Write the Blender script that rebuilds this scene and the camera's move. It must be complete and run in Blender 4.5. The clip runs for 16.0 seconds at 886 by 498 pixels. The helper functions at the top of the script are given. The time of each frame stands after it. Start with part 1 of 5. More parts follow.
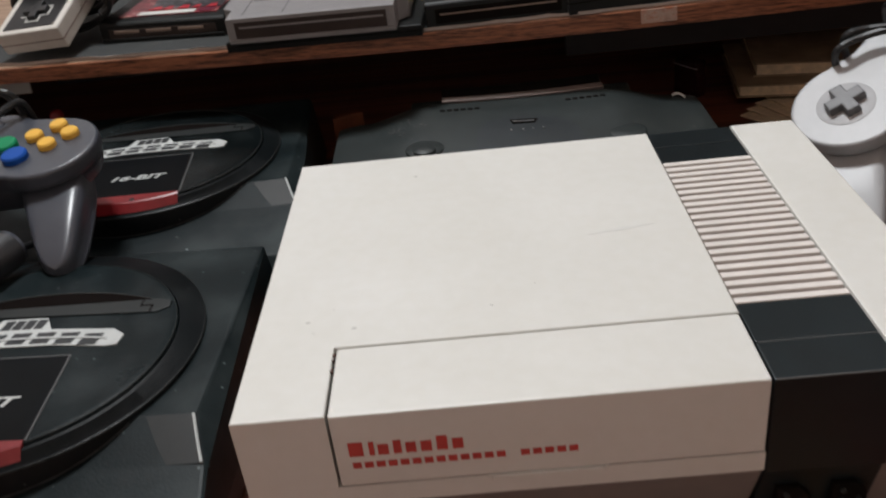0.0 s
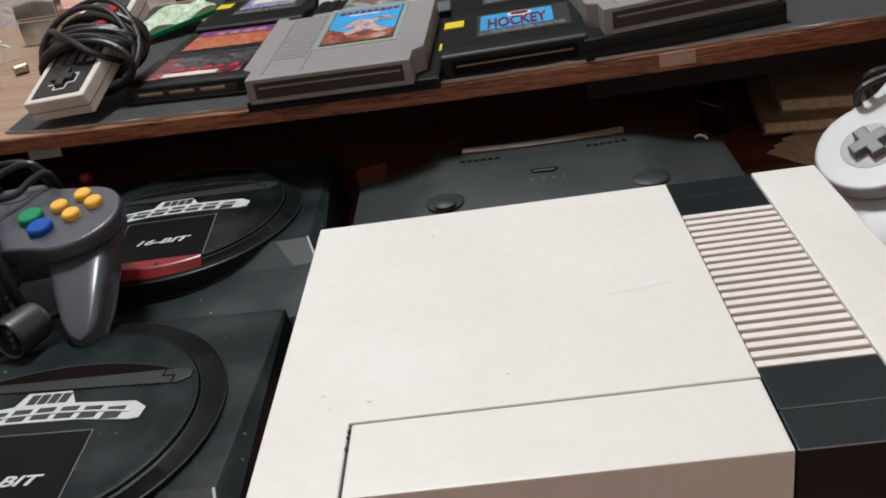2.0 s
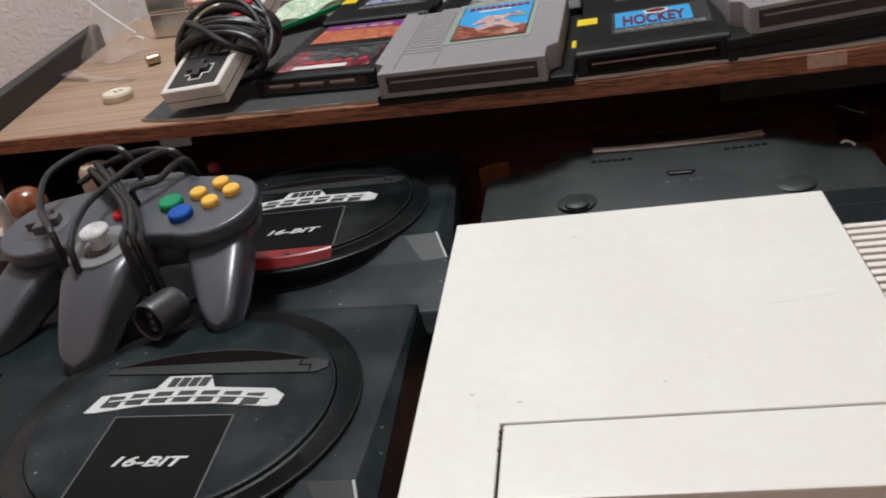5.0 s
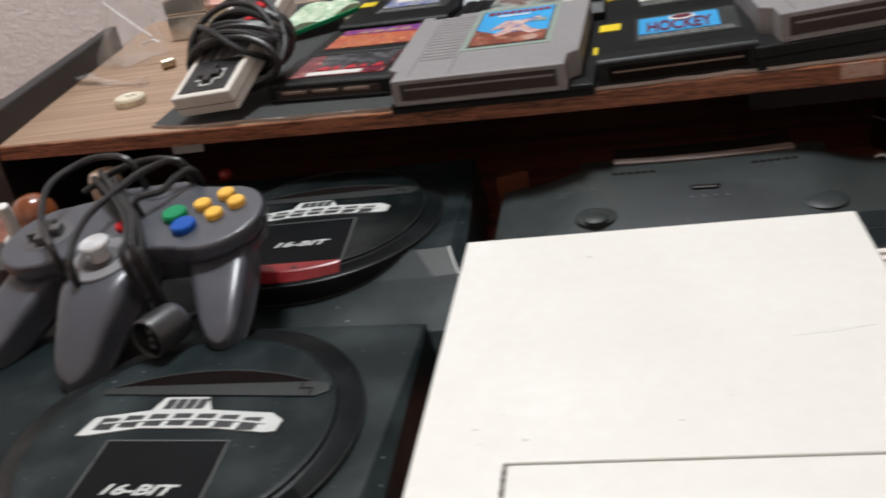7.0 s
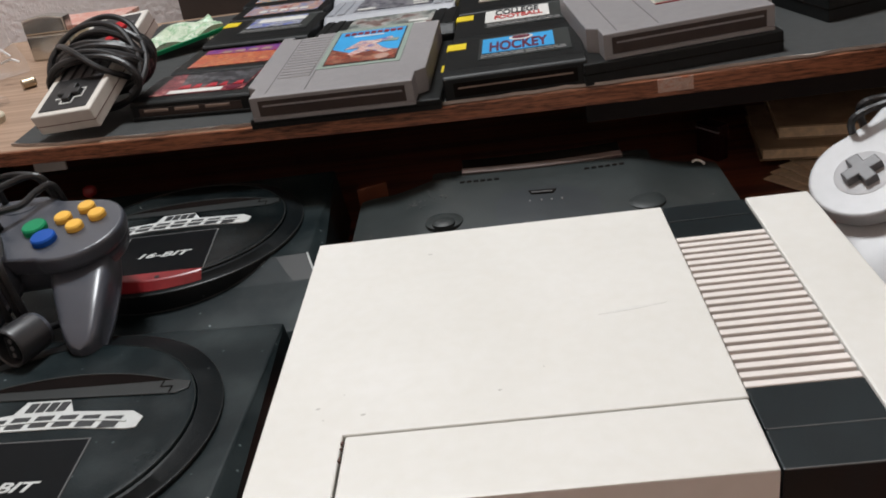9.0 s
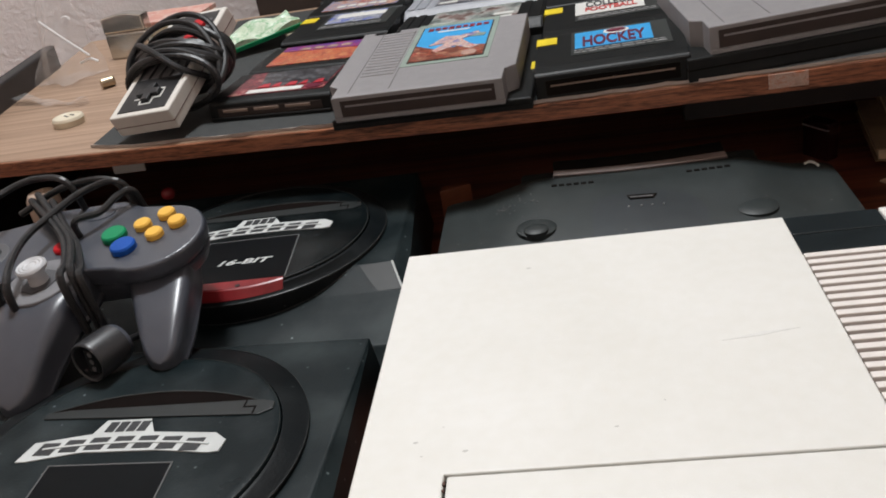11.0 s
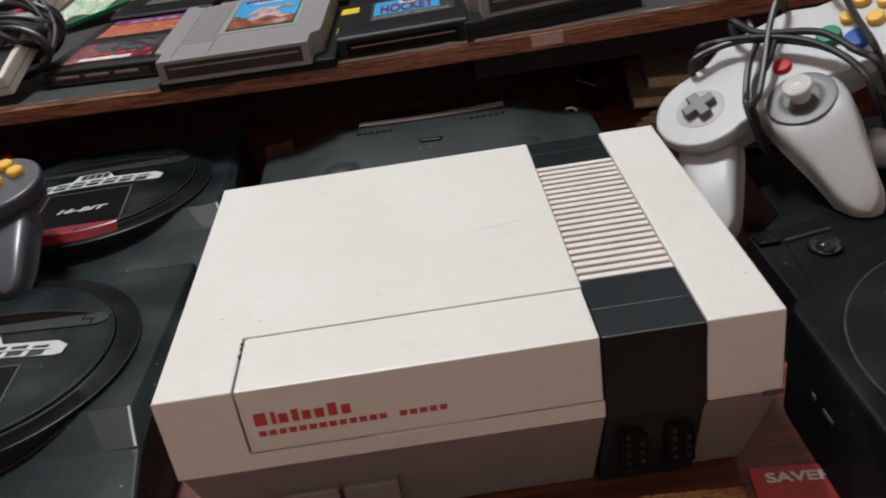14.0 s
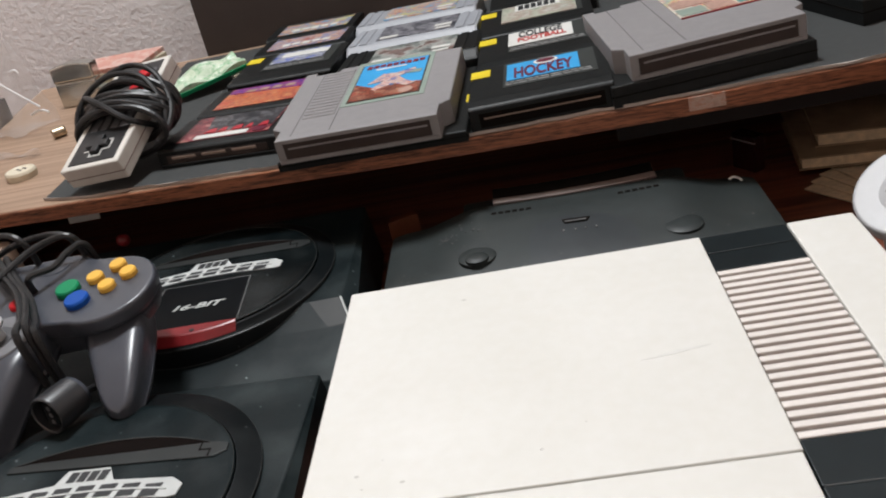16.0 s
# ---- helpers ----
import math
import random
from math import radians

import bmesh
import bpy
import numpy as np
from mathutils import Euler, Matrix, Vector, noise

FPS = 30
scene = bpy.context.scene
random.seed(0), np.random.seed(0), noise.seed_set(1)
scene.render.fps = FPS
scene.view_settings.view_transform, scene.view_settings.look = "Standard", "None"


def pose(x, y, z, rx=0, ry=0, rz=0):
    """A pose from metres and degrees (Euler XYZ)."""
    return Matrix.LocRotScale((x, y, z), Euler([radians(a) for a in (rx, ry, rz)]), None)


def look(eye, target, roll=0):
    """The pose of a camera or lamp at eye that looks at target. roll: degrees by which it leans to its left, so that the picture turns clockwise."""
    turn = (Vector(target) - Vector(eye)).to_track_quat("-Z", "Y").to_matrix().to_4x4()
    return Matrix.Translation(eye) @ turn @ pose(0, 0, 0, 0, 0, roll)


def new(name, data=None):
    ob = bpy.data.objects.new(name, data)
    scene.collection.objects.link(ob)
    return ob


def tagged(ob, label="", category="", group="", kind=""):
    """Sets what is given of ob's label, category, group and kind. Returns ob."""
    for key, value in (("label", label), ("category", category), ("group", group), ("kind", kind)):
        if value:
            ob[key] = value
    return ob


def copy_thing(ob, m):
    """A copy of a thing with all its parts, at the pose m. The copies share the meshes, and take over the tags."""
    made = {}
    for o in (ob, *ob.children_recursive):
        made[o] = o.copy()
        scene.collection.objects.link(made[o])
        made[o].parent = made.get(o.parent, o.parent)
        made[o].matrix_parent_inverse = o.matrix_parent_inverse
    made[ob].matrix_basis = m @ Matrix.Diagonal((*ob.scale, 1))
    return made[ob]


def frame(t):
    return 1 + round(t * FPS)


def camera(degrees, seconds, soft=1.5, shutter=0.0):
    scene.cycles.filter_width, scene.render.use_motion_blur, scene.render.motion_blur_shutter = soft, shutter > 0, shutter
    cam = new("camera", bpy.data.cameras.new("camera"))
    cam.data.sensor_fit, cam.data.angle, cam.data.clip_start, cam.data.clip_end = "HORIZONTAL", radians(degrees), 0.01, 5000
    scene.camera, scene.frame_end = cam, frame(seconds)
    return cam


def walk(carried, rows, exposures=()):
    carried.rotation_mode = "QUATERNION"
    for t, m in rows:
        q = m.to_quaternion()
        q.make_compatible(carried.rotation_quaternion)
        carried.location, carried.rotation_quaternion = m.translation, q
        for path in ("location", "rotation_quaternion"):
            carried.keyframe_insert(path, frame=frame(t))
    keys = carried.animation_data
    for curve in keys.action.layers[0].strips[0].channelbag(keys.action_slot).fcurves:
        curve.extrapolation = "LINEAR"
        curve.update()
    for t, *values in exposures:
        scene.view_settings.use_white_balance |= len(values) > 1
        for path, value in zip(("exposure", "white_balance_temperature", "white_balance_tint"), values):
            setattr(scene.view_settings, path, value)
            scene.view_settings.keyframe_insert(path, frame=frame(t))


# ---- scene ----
cam = camera(52.18, 16.0, soft=1.8, shutter=0.6)
ROWS = [
    (0.0, pose(0.0897, -0.2327, 0.2855, 59.54, 5.80, -0.67)),
    (0.5, pose(0.0943, -0.2207, 0.2916, 60.33, 7.63, 0.65)),
    (1.0, pose(0.0990, -0.2190, 0.2950, 60.86, 8.33, 0.82)),
    (1.5, pose(0.0995, -0.2203, 0.2942, 61.26, 8.68, 0.81)),
    (2.0, pose(0.1015, -0.2225, 0.2963, 61.50, 8.66, 0.58)),
    (2.5, pose(0.1020, -0.2231, 0.2961, 61.63, 8.64, 0.70)),
    (3.0, pose(0.0971, -0.2288, 0.2961, 61.49, 8.78, 1.17)),
    (3.5, pose(0.0972, -0.2350, 0.2993, 61.26, 9.18, 1.50)),
    (4.0, pose(0.0933, -0.2344, 0.2982, 61.25, 9.47, 2.47)),
    (4.5, pose(0.0852, -0.2283, 0.2964, 61.82, 9.38, 4.13)),
    (4.7, pose(0.0782, -0.2236, 0.2960, 62.18, 9.32, 5.18)),
    (6.8, look((0.0690, -0.1960, 0.2890), (-0.3710, 1.5390, -0.6040), -10.8)),
    (7.0, pose(0.0803, -0.1938, 0.2921, 62.78, 9.53, 8.39)),
    (7.5, pose(0.0924, -0.2127, 0.2901, 62.65, 8.41, 4.77)),
    (8.0, pose(0.1008, -0.2368, 0.2921, 62.87, 7.22, 2.33)),
    (8.5, pose(0.1037, -0.2334, 0.2940, 62.96, 7.27, 1.54)),
    (9.0, pose(0.1040, -0.2289, 0.2973, 62.95, 7.75, 1.18)),
    (9.5, pose(0.0939, -0.2120, 0.2955, 63.18, 8.58, 2.07)),
    (10.0, pose(0.0842, -0.1949, 0.2944, 62.77, 8.97, 3.20)),
    (12.3, pose(0.0911, -0.2066, 0.2938, 63.19, 9.69, 6.05)),
    (12.5, pose(0.0896, -0.2107, 0.2927, 62.55, 9.71, 4.96)),
    (13.0, pose(0.1082, -0.2435, 0.2997, 62.13, 9.32, 2.88)),
    (13.5, pose(0.1163, -0.2703, 0.2928, 61.13, 8.61, -0.24)),
    (14.0, pose(0.1279, -0.2931, 0.3011, 60.77, 7.83, -3.78)),
    (14.3, pose(0.1283, -0.2879, 0.3018, 61.01, 7.94, -4.56)),
    (14.5, look((0.1265, -0.2795, 0.3010), (0.1395, 1.4800, -0.6500), -8.7)),
    (15.0, pose(0.1195, -0.2582, 0.3053, 61.69, 8.72, -3.32)),
    (15.5, pose(0.1080, -0.2280, 0.3085, 62.66, 10.34, -0.03)),
    (16.0, pose(0.1092, -0.2106, 0.3106, 63.31, 11.71, 1.93)),
]
EXPOSURE = [(0.0, -0.38), (1.0, -0.14), (2.0, -0.16), (3.5, -0.14), (4.7, -0.14), (7.0, 0.02), (8.0, -0.14), (9.0, -0.15), (10.0, -0.08), (12.5, -0.12), (13.0, -0.16), (13.5, -0.12), (14.0, -0.28), (14.5, -0.22), (15.0, -0.30), (15.5, -0.14), (16.0, -0.04)]
walk(cam, ROWS, EXPOSURE)

# ---- light: one ceiling lamp over the shelf, dim warm room ----
world = bpy.data.worlds.new("room")
scene.world = world
world.use_nodes = True
world.node_tree.nodes["Background"].inputs[0].default_value = (1.0, 0.86, 0.76, 1)
world.node_tree.nodes["Background"].inputs[1].default_value = 0.14


def lamp(name, size, power, colour, m):
    data = bpy.data.lights.new(name, "AREA")
    data.shape, data.size, data.energy, data.color = "DISK", size, power, colour
    ob = new(name, data)
    ob.matrix_world = m
    return ob


lamp("ceiling_lamp_light", 0.30, 31.0, (0.935, 0.965, 0.99), look((-0.15, 0.62, 1.75), (0.0, 0.25, 0.05)))


# ---- materials ----
def mat(name, colour, rough=0.5, var=0.12, scale=60.0, bump=0.0, bscale=400.0, metal=0.0, coat=0.0, second=None, blotch=8.0,
        spec=0.5):
    m = bpy.data.materials.new(name)
    m.use_nodes = True
    nt = m.node_tree
    b = nt.nodes["Principled BSDF"]
    b.inputs["Roughness"].default_value = rough
    b.inputs["Metallic"].default_value = metal
    b.inputs["Coat Weight"].default_value = coat
    b.inputs["Specular IOR Level"].default_value = spec
    tc = nt.nodes.new("ShaderNodeTexCoord")
    n1, n2 = nt.nodes.new("ShaderNodeTexNoise"), nt.nodes.new("ShaderNodeTexNoise")
    n1.inputs["Scale"].default_value, n2.inputs["Scale"].default_value = scale, blotch
    n1.inputs["Detail"].default_value = n2.inputs["Detail"].default_value = 5
    mix = nt.nodes.new("ShaderNodeMix")
    mix.data_type = "FLOAT"
    mix.inputs[0].default_value = 0.5
    ramp = nt.nodes.new("ShaderNodeValToRGB")
    other = second or [c * (1 - 2 * var) for c in colour]
    up = [min(1, c * (1 + var)) for c in colour]
    ramp.color_ramp.elements[0].position, ramp.color_ramp.elements[1].position = 0.3, 0.7
    ramp.color_ramp.elements[0].color, ramp.color_ramp.elements[1].color = (*other, 1), (*up, 1)
    for n in (n1, n2):
        nt.links.new(tc.outputs["Object"], n.inputs["Vector"])
    nt.links.new(n1.outputs["Fac"], mix.inputs[2])
    nt.links.new(n2.outputs["Fac"], mix.inputs[3])
    nt.links.new(mix.outputs[0], ramp.inputs[0])
    nt.links.new(ramp.outputs[0], b.inputs["Base Color"])
    mr = nt.nodes.new("ShaderNodeMapRange")
    mr.inputs[3].default_value, mr.inputs[4].default_value = max(0.02, rough - 0.1), min(1, rough + 0.12)
    nt.links.new(n2.outputs["Fac"], mr.inputs[0])
    nt.links.new(mr.outputs[0], b.inputs["Roughness"])
    if bump:
        n3, bp = nt.nodes.new("ShaderNodeTexNoise"), nt.nodes.new("ShaderNodeBump")
        n3.inputs["Scale"].default_value, n3.inputs["Detail"].default_value = bscale, 4
        bp.inputs["Strength"].default_value, bp.inputs["Distance"].default_value = bump, 0.001
        nt.links.new(tc.outputs["Object"], n3.inputs["Vector"])
        nt.links.new(n3.outputs["Fac"], bp.inputs["Height"])
        nt.links.new(bp.outputs[0], b.inputs["Normal"])
    return m


def dusty(name, colour, dust, amount=0.35, rough=0.4, bump=0.1, spec=0.4):
    """Dark plastic with dust specks and smears."""
    m = mat(name, colour, rough, 0.15, 90, bump, 900, spec=spec, blotch=14)
    nt = m.node_tree
    b = nt.nodes["Principled BSDF"]
    src = b.inputs["Base Color"].links[0].from_socket
    tc = [n for n in nt.nodes if n.type == "TEX_COORD"][0]
    vor, big = nt.nodes.new("ShaderNodeTexVoronoi"), nt.nodes.new("ShaderNodeTexNoise")
    vor.inputs["Scale"].default_value, big.inputs["Scale"].default_value, big.inputs["Detail"].default_value = 95, 24, 7
    nt.links.new(tc.outputs["Object"], vor.inputs["Vector"])
    nt.links.new(tc.outputs["Object"], big.inputs["Vector"])
    speck = nt.nodes.new("ShaderNodeMapRange")
    speck.inputs[1].default_value, speck.inputs[2].default_value, speck.inputs[3].default_value, speck.inputs[4].default_value = 0.035, 0.09, 1.6, 0
    nt.links.new(vor.outputs["Distance"], speck.inputs[0])
    smear = nt.nodes.new("ShaderNodeMapRange")
    smear.inputs[1].default_value, smear.inputs[2].default_value, smear.inputs[4].default_value = 0.47, 0.72, amount
    nt.links.new(big.outputs["Fac"], smear.inputs[0])
    mul = nt.nodes.new("ShaderNodeMath")
    mul.operation = "MULTIPLY"
    nt.links.new(speck.outputs[0], mul.inputs[0])
    nt.links.new(smear.outputs[0], mul.inputs[1])
    add = nt.nodes.new("ShaderNodeMath")
    add.operation, add.use_clamp = "MULTIPLY_ADD", True
    nt.links.new(smear.outputs[0], add.inputs[0])
    add.inputs[1].default_value = 0.18
    few = nt.nodes.new("ShaderNodeMath")
    few.operation, few.inputs[1].default_value = "MULTIPLY_ADD", 0.16
    nt.links.new(speck.outputs[0], few.inputs[0])
    nt.links.new(mul.outputs[0], few.inputs[2])
    nt.links.new(few.outputs[0], add.inputs[2])
    mx = nt.nodes.new("ShaderNodeMix")
    mx.data_type = "RGBA"
    nt.links.new(add.outputs[0], mx.inputs[0])
    nt.links.new(src, mx.inputs[6])
    mx.inputs[7].default_value = (*dust, 1)
    nt.links.new(mx.outputs[2], b.inputs["Base Color"])
    return m


def wood(name, dark, light, along="X", scale=1.0, rough=0.45):
    m = bpy.data.materials.new(name)
    m.use_nodes = True
    nt = m.node_tree
    b = nt.nodes["Principled BSDF"]
    tc, mp = nt.nodes.new("ShaderNodeTexCoord"), nt.nodes.new("ShaderNodeMapping")
    k = {"X": (2.5, 60, 60), "fine": (2.2, 150, 90), "edge": (2.0, 230, 230)}[along]
    mp.inputs["Scale"].default_value = [v * scale for v in k]
    n1, n2 = nt.nodes.new("ShaderNodeTexNoise"), nt.nodes.new("ShaderNodeTexNoise")
    n1.inputs["Scale"].default_value, n1.inputs["Detail"].default_value, n1.inputs["Distortion"].default_value = 1.0, 8, 0.6
    n2.inputs["Scale"].default_value, n2.inputs["Detail"].default_value = 4.0, 6
    nt.links.new(tc.outputs["Object"], mp.inputs[0])
    nt.links.new(mp.outputs[0], n1.inputs["Vector"])
    nt.links.new(mp.outputs[0], n2.inputs["Vector"])
    mix = nt.nodes.new("ShaderNodeMix")
    mix.data_type = "FLOAT"
    mix.inputs[0].default_value = 0.45
    nt.links.new(n1.outputs["Fac"], mix.inputs[2])
    nt.links.new(n2.outputs["Fac"], mix.inputs[3])
    ramp = nt.nodes.new("ShaderNodeValToRGB")
    ramp.color_ramp.elements[0].position, ramp.color_ramp.elements[1].position = 0.39, 0.59
    ramp.color_ramp.elements[0].color, ramp.color_ramp.elements[1].color = (*dark, 1), (*light, 1)
    nt.links.new(mix.outputs[0], ramp.inputs[0])
    nt.links.new(ramp.outputs[0], b.inputs["Base Color"])
    b.inputs["Roughness"].default_value = rough
    bp = nt.nodes.new("ShaderNodeBump")
    bp.inputs["Strength"].default_value, bp.inputs["Distance"].default_value = 0.25, 0.0006
    nt.links.new(mix.outputs[0], bp.inputs["Height"])
    nt.links.new(bp.outputs[0], b.inputs["Normal"])
    return m


def art(name, colours, scale=26.0, seed=0.0, rough=0.35):
    """A printed picture: uneven patches of its colours, larger and smaller."""
    m = bpy.data.materials.new(name)
    m.use_nodes = True
    nt = m.node_tree
    b = nt.nodes["Principled BSDF"]
    tc, mp = nt.nodes.new("ShaderNodeTexCoord"), nt.nodes.new("ShaderNodeMapping")
    mp.inputs["Location"].default_value = (seed, seed * 0.7, 0)
    warp, add = nt.nodes.new("ShaderNodeTexNoise"), nt.nodes.new("ShaderNodeVectorMath")
    warp.inputs["Scale"].default_value, warp.inputs["Detail"].default_value = scale * 2.5, 4
    add.operation = "MULTIPLY_ADD"
    add.inputs[1].default_value = (0.014, 0.010, 0.0)
    nt.links.new(tc.outputs["Object"], mp.inputs[0])
    nt.links.new(mp.outputs[0], warp.inputs["Vector"])
    nt.links.new(warp.outputs["Color"], add.inputs[0])
    nt.links.new(mp.outputs[0], add.inputs[2])
    mixes = []
    for k in (0.9, 2.6):
        v = nt.nodes.new("ShaderNodeTexNoise")
        v.inputs["Scale"].default_value, v.inputs["Detail"].default_value, v.inputs["Roughness"].default_value = scale * k, 6, 0.6
        nt.links.new(add.outputs[0], v.inputs["Vector"])
        ramp = nt.nodes.new("ShaderNodeValToRGB")
        while len(ramp.color_ramp.elements) < len(colours):
            ramp.color_ramp.elements.new(0.5)
        for i, c in enumerate(colours):
            el = ramp.color_ramp.elements[i]
            el.position = 0.40 + 0.20 * i / (len(colours) - 1)
            el.color = (*c, 1)
        nt.links.new(v.outputs["Fac"], ramp.inputs[0])
        mixes.append(ramp)
    mx = nt.nodes.new("ShaderNodeMix")
    mx.data_type = "RGBA"
    mx.inputs[0].default_value = 0.32
    nt.links.new(mixes[0].outputs[0], mx.inputs[6])
    nt.links.new(mixes[1].outputs[0], mx.inputs[7])
    nt.links.new(mx.outputs[2], b.inputs["Base Color"])
    b.inputs["Roughness"].default_value = rough
    return m


M_BEIGE = mat("aged_light_grey_plastic", (0.685, 0.68, 0.65), 0.42, 0.02, 160, 0.10, 1800, second=(0.655, 0.645, 0.60), blotch=16)
M_RIB = mat("vent_grey_plastic", (0.74, 0.695, 0.655), 0.5, 0.05)
# brown for chips and a seam, and for painted shade between the vent ribs
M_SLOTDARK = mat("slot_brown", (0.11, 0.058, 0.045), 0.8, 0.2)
M_GREY = mat("mid_grey_plastic", (0.20, 0.175, 0.165), 0.5, 0.08, 90, 0.1, 1500)
M_BLACKBAND = mat("black_band_plastic", (0.009, 0.014, 0.016), 0.36, 0.2, 60, 0.1, 1500, spec=0.28)
# near-black for feet and ports; elsewhere it stands in for shade in gaps
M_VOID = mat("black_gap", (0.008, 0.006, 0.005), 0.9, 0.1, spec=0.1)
M_RED = mat("red_print", (0.50, 0.060, 0.052), 0.5, 0.1)
M_GEN = dusty("dusty_black_plastic", (0.0055, 0.0108, 0.0124), (0.22, 0.26, 0.26), 0.58, 0.42, spec=0.17)
M_GENDISC = dusty("glossy_black_plastic", (0.0052, 0.0102, 0.0118), (0.22, 0.26, 0.27), 0.60, 0.30, spec=0.14)
M_GENRING = dusty("black_ring_plastic", (0.0055, 0.0075, 0.0085), (0.18, 0.19, 0.19), 0.45, 0.32, spec=0.16)
# cleaner, glossier disc, darkened to paint in the shelf's shade
M_SHADEDISC = dusty("clean_shaded_black_plastic", (0.0042, 0.0068, 0.0076), (0.20, 0.23, 0.23), 0.42, 0.22, spec=0.26)
M_GLOSS = mat("gloss_black_label", (0.004, 0.005, 0.006), 0.30, 0.2, spec=0.07)
M_LOGO = mat("silver_print", (0.52, 0.54, 0.53), 0.4, 0.1)
M_INK = mat("black_print", (0.02, 0.022, 0.024), 0.4, 0.2)
M_REDLABEL = mat("red_label", (0.25, 0.017, 0.021), 0.35, 0.2)
M_CHAR = dusty("charcoal_console_plastic", (0.020, 0.026, 0.026), (0.16, 0.15, 0.13), 0.3, 0.5, 0.12)
M_CHARDOOR = dusty("blue_charcoal_door_plastic", (0.017, 0.022, 0.025), (0.14, 0.14, 0.13), 0.2, 0.45, 0.12)
M_FLAPBROWN = mat("slot_flap_plastic", (0.20, 0.16, 0.145), 0.5, 0.15)
M_DESK = wood("red_brown_desk_wood", (0.065, 0.020, 0.0125), (0.235, 0.076, 0.043), "X", 0.8, 0.4)
M_SHELF = wood("oak_shelf_veneer", (0.21, 0.132, 0.085), (0.38, 0.255, 0.175), "fine", 1.1, 0.5)
M_EDGE = wood("shelf_edge_veneer", (0.060, 0.019, 0.010), (0.36, 0.140, 0.070), "edge", 2.2, 0.42)
M_PAPER = mat("dark_grey_paper", (0.037, 0.040, 0.040), 0.9, 0.12, 150, 0.2, 700)
M_TORN = mat("torn_paper_edge", (0.46, 0.40, 0.36), 0.9, 0.2)
M_WALL = mat("white_textured_wall", (0.88, 0.885, 0.89), 0.85, 0.04, 40, 0.55, 190)
for n in M_WALL.node_tree.nodes:
    if n.type == "BUMP":
        n.inputs["Distance"].default_value = 0.0028
M_BROWN = mat("dark_brown_panel", (0.045, 0.034, 0.03), 0.6, 0.12, 30, 0.1, 300)
# kept pale to paint in weak room light under the shelf
M_UNDER = mat("light_lifted_board", (0.52, 0.40, 0.35), 0.7, 0.2, 30)
M_BLACKWOOD = mat("black_panel", (0.018, 0.016, 0.017), 0.55, 0.2, 30, 0.15, 400)
M_SLOTFLAP = mat("smoky_flap_plastic", (0.020, 0.023, 0.023), 0.4, spec=0.3)
# shade inside the round consoles' slot, put into the colour
M_SLOTIN = mat("slot_shade_brown", (0.006, 0.0040, 0.0035), 0.8, spec=0.05)
M_WORN = mat("worn_black_edge", (0.036, 0.038, 0.037), 0.6, 0.5, 200, spec=0.25)
# lighter than the body: lamp light on the corner slope is painted in
M_WING = mat("lit_corner_plastic", (0.022, 0.024, 0.024), 0.38, 0.15, spec=0.3)
M_CMID0 = mat("pale_dot_print", (0.25, 0.25, 0.25), 0.5)
M_NICK = mat("grey_nick", (0.50, 0.49, 0.46), 0.7, 0.1, 900)
M_SMEAR = mat("grey_smear", (0.668, 0.663, 0.634), 0.55, 0.05, 500)
M_RIM = mat("worn_rim", (0.045, 0.047, 0.048), 0.45, 0.5, 120)
M_CMIDP = mat("faded_print_and_glint", (0.085, 0.085, 0.085), 0.6)
M_LIDBLACK = dusty("matt_black_plastic", (0.0042, 0.0060, 0.0072), (0.14, 0.155, 0.16), 0.36, 0.48, spec=0.11)
M_KNOB = mat("clear_gloss_black_plastic", (0.006, 0.007, 0.008), 0.10, 0.2, spec=0.6)
# room tones chosen for the warm bounce light they throw back
M_ROOM = mat("bounce_wall_tone", (0.87, 0.757, 0.685), 0.9, 0.05)
M_FLOOR = mat("bounce_floor_tan", (0.50, 0.38, 0.31), 0.95, 0.2)


# ---- mesh helpers ----
def part(name, bm, material, parent=None, label="", smooth=False):
    me = bpy.data.meshes.new(name)
    bmesh.ops.recalc_face_normals(bm, faces=bm.faces)
    bm.to_mesh(me)
    bm.free()
    me.materials.append(material)
    if smooth:
        for p in me.polygons:
            p.use_smooth = True
        me.set_sharp_from_angle(angle=radians(32))
    ob = new(name, me)
    ob.parent = parent
    if label:
        ob["label"] = label
    return ob


def thing(name, m, label, category, group="", kind=""):
    e = new(name)
    e.empty_display_size = 0.02
    e.matrix_basis = m
    return tagged(e, label, category, group, kind)


def box(x0, x1, y0, y1, z0, z1, bevel=0.0, seg=2, bm=None, skew=None):
    bm = bm or bmesh.new()
    tmp = bmesh.new()
    vs = [tmp.verts.new((x, y, z)) for z in (z0, z1) for y in (y0, y1) for x in (x0, x1)]
    for f in ((0, 1, 3, 2), (4, 5, 7, 6), (0, 1, 5, 4), (2, 3, 7, 6), (0, 2, 6, 4), (1, 3, 7, 5)):
        tmp.faces.new([vs[i] for i in f])
    bmesh.ops.recalc_face_normals(tmp, faces=tmp.faces)
    if bevel:
        bmesh.ops.bevel(tmp, geom=tmp.edges[:], offset=bevel, segments=seg, affect="EDGES", profile=0.6)
    if skew:
        for v in tmp.verts:
            v.co = skew(v.co)
    return merge(bm, tmp)


def merge(bm, tmp):
    me = bpy.data.meshes.new("tmp")
    tmp.to_mesh(me)
    tmp.free()
    bm.from_mesh(me)
    bpy.data.meshes.remove(me)
    return bm


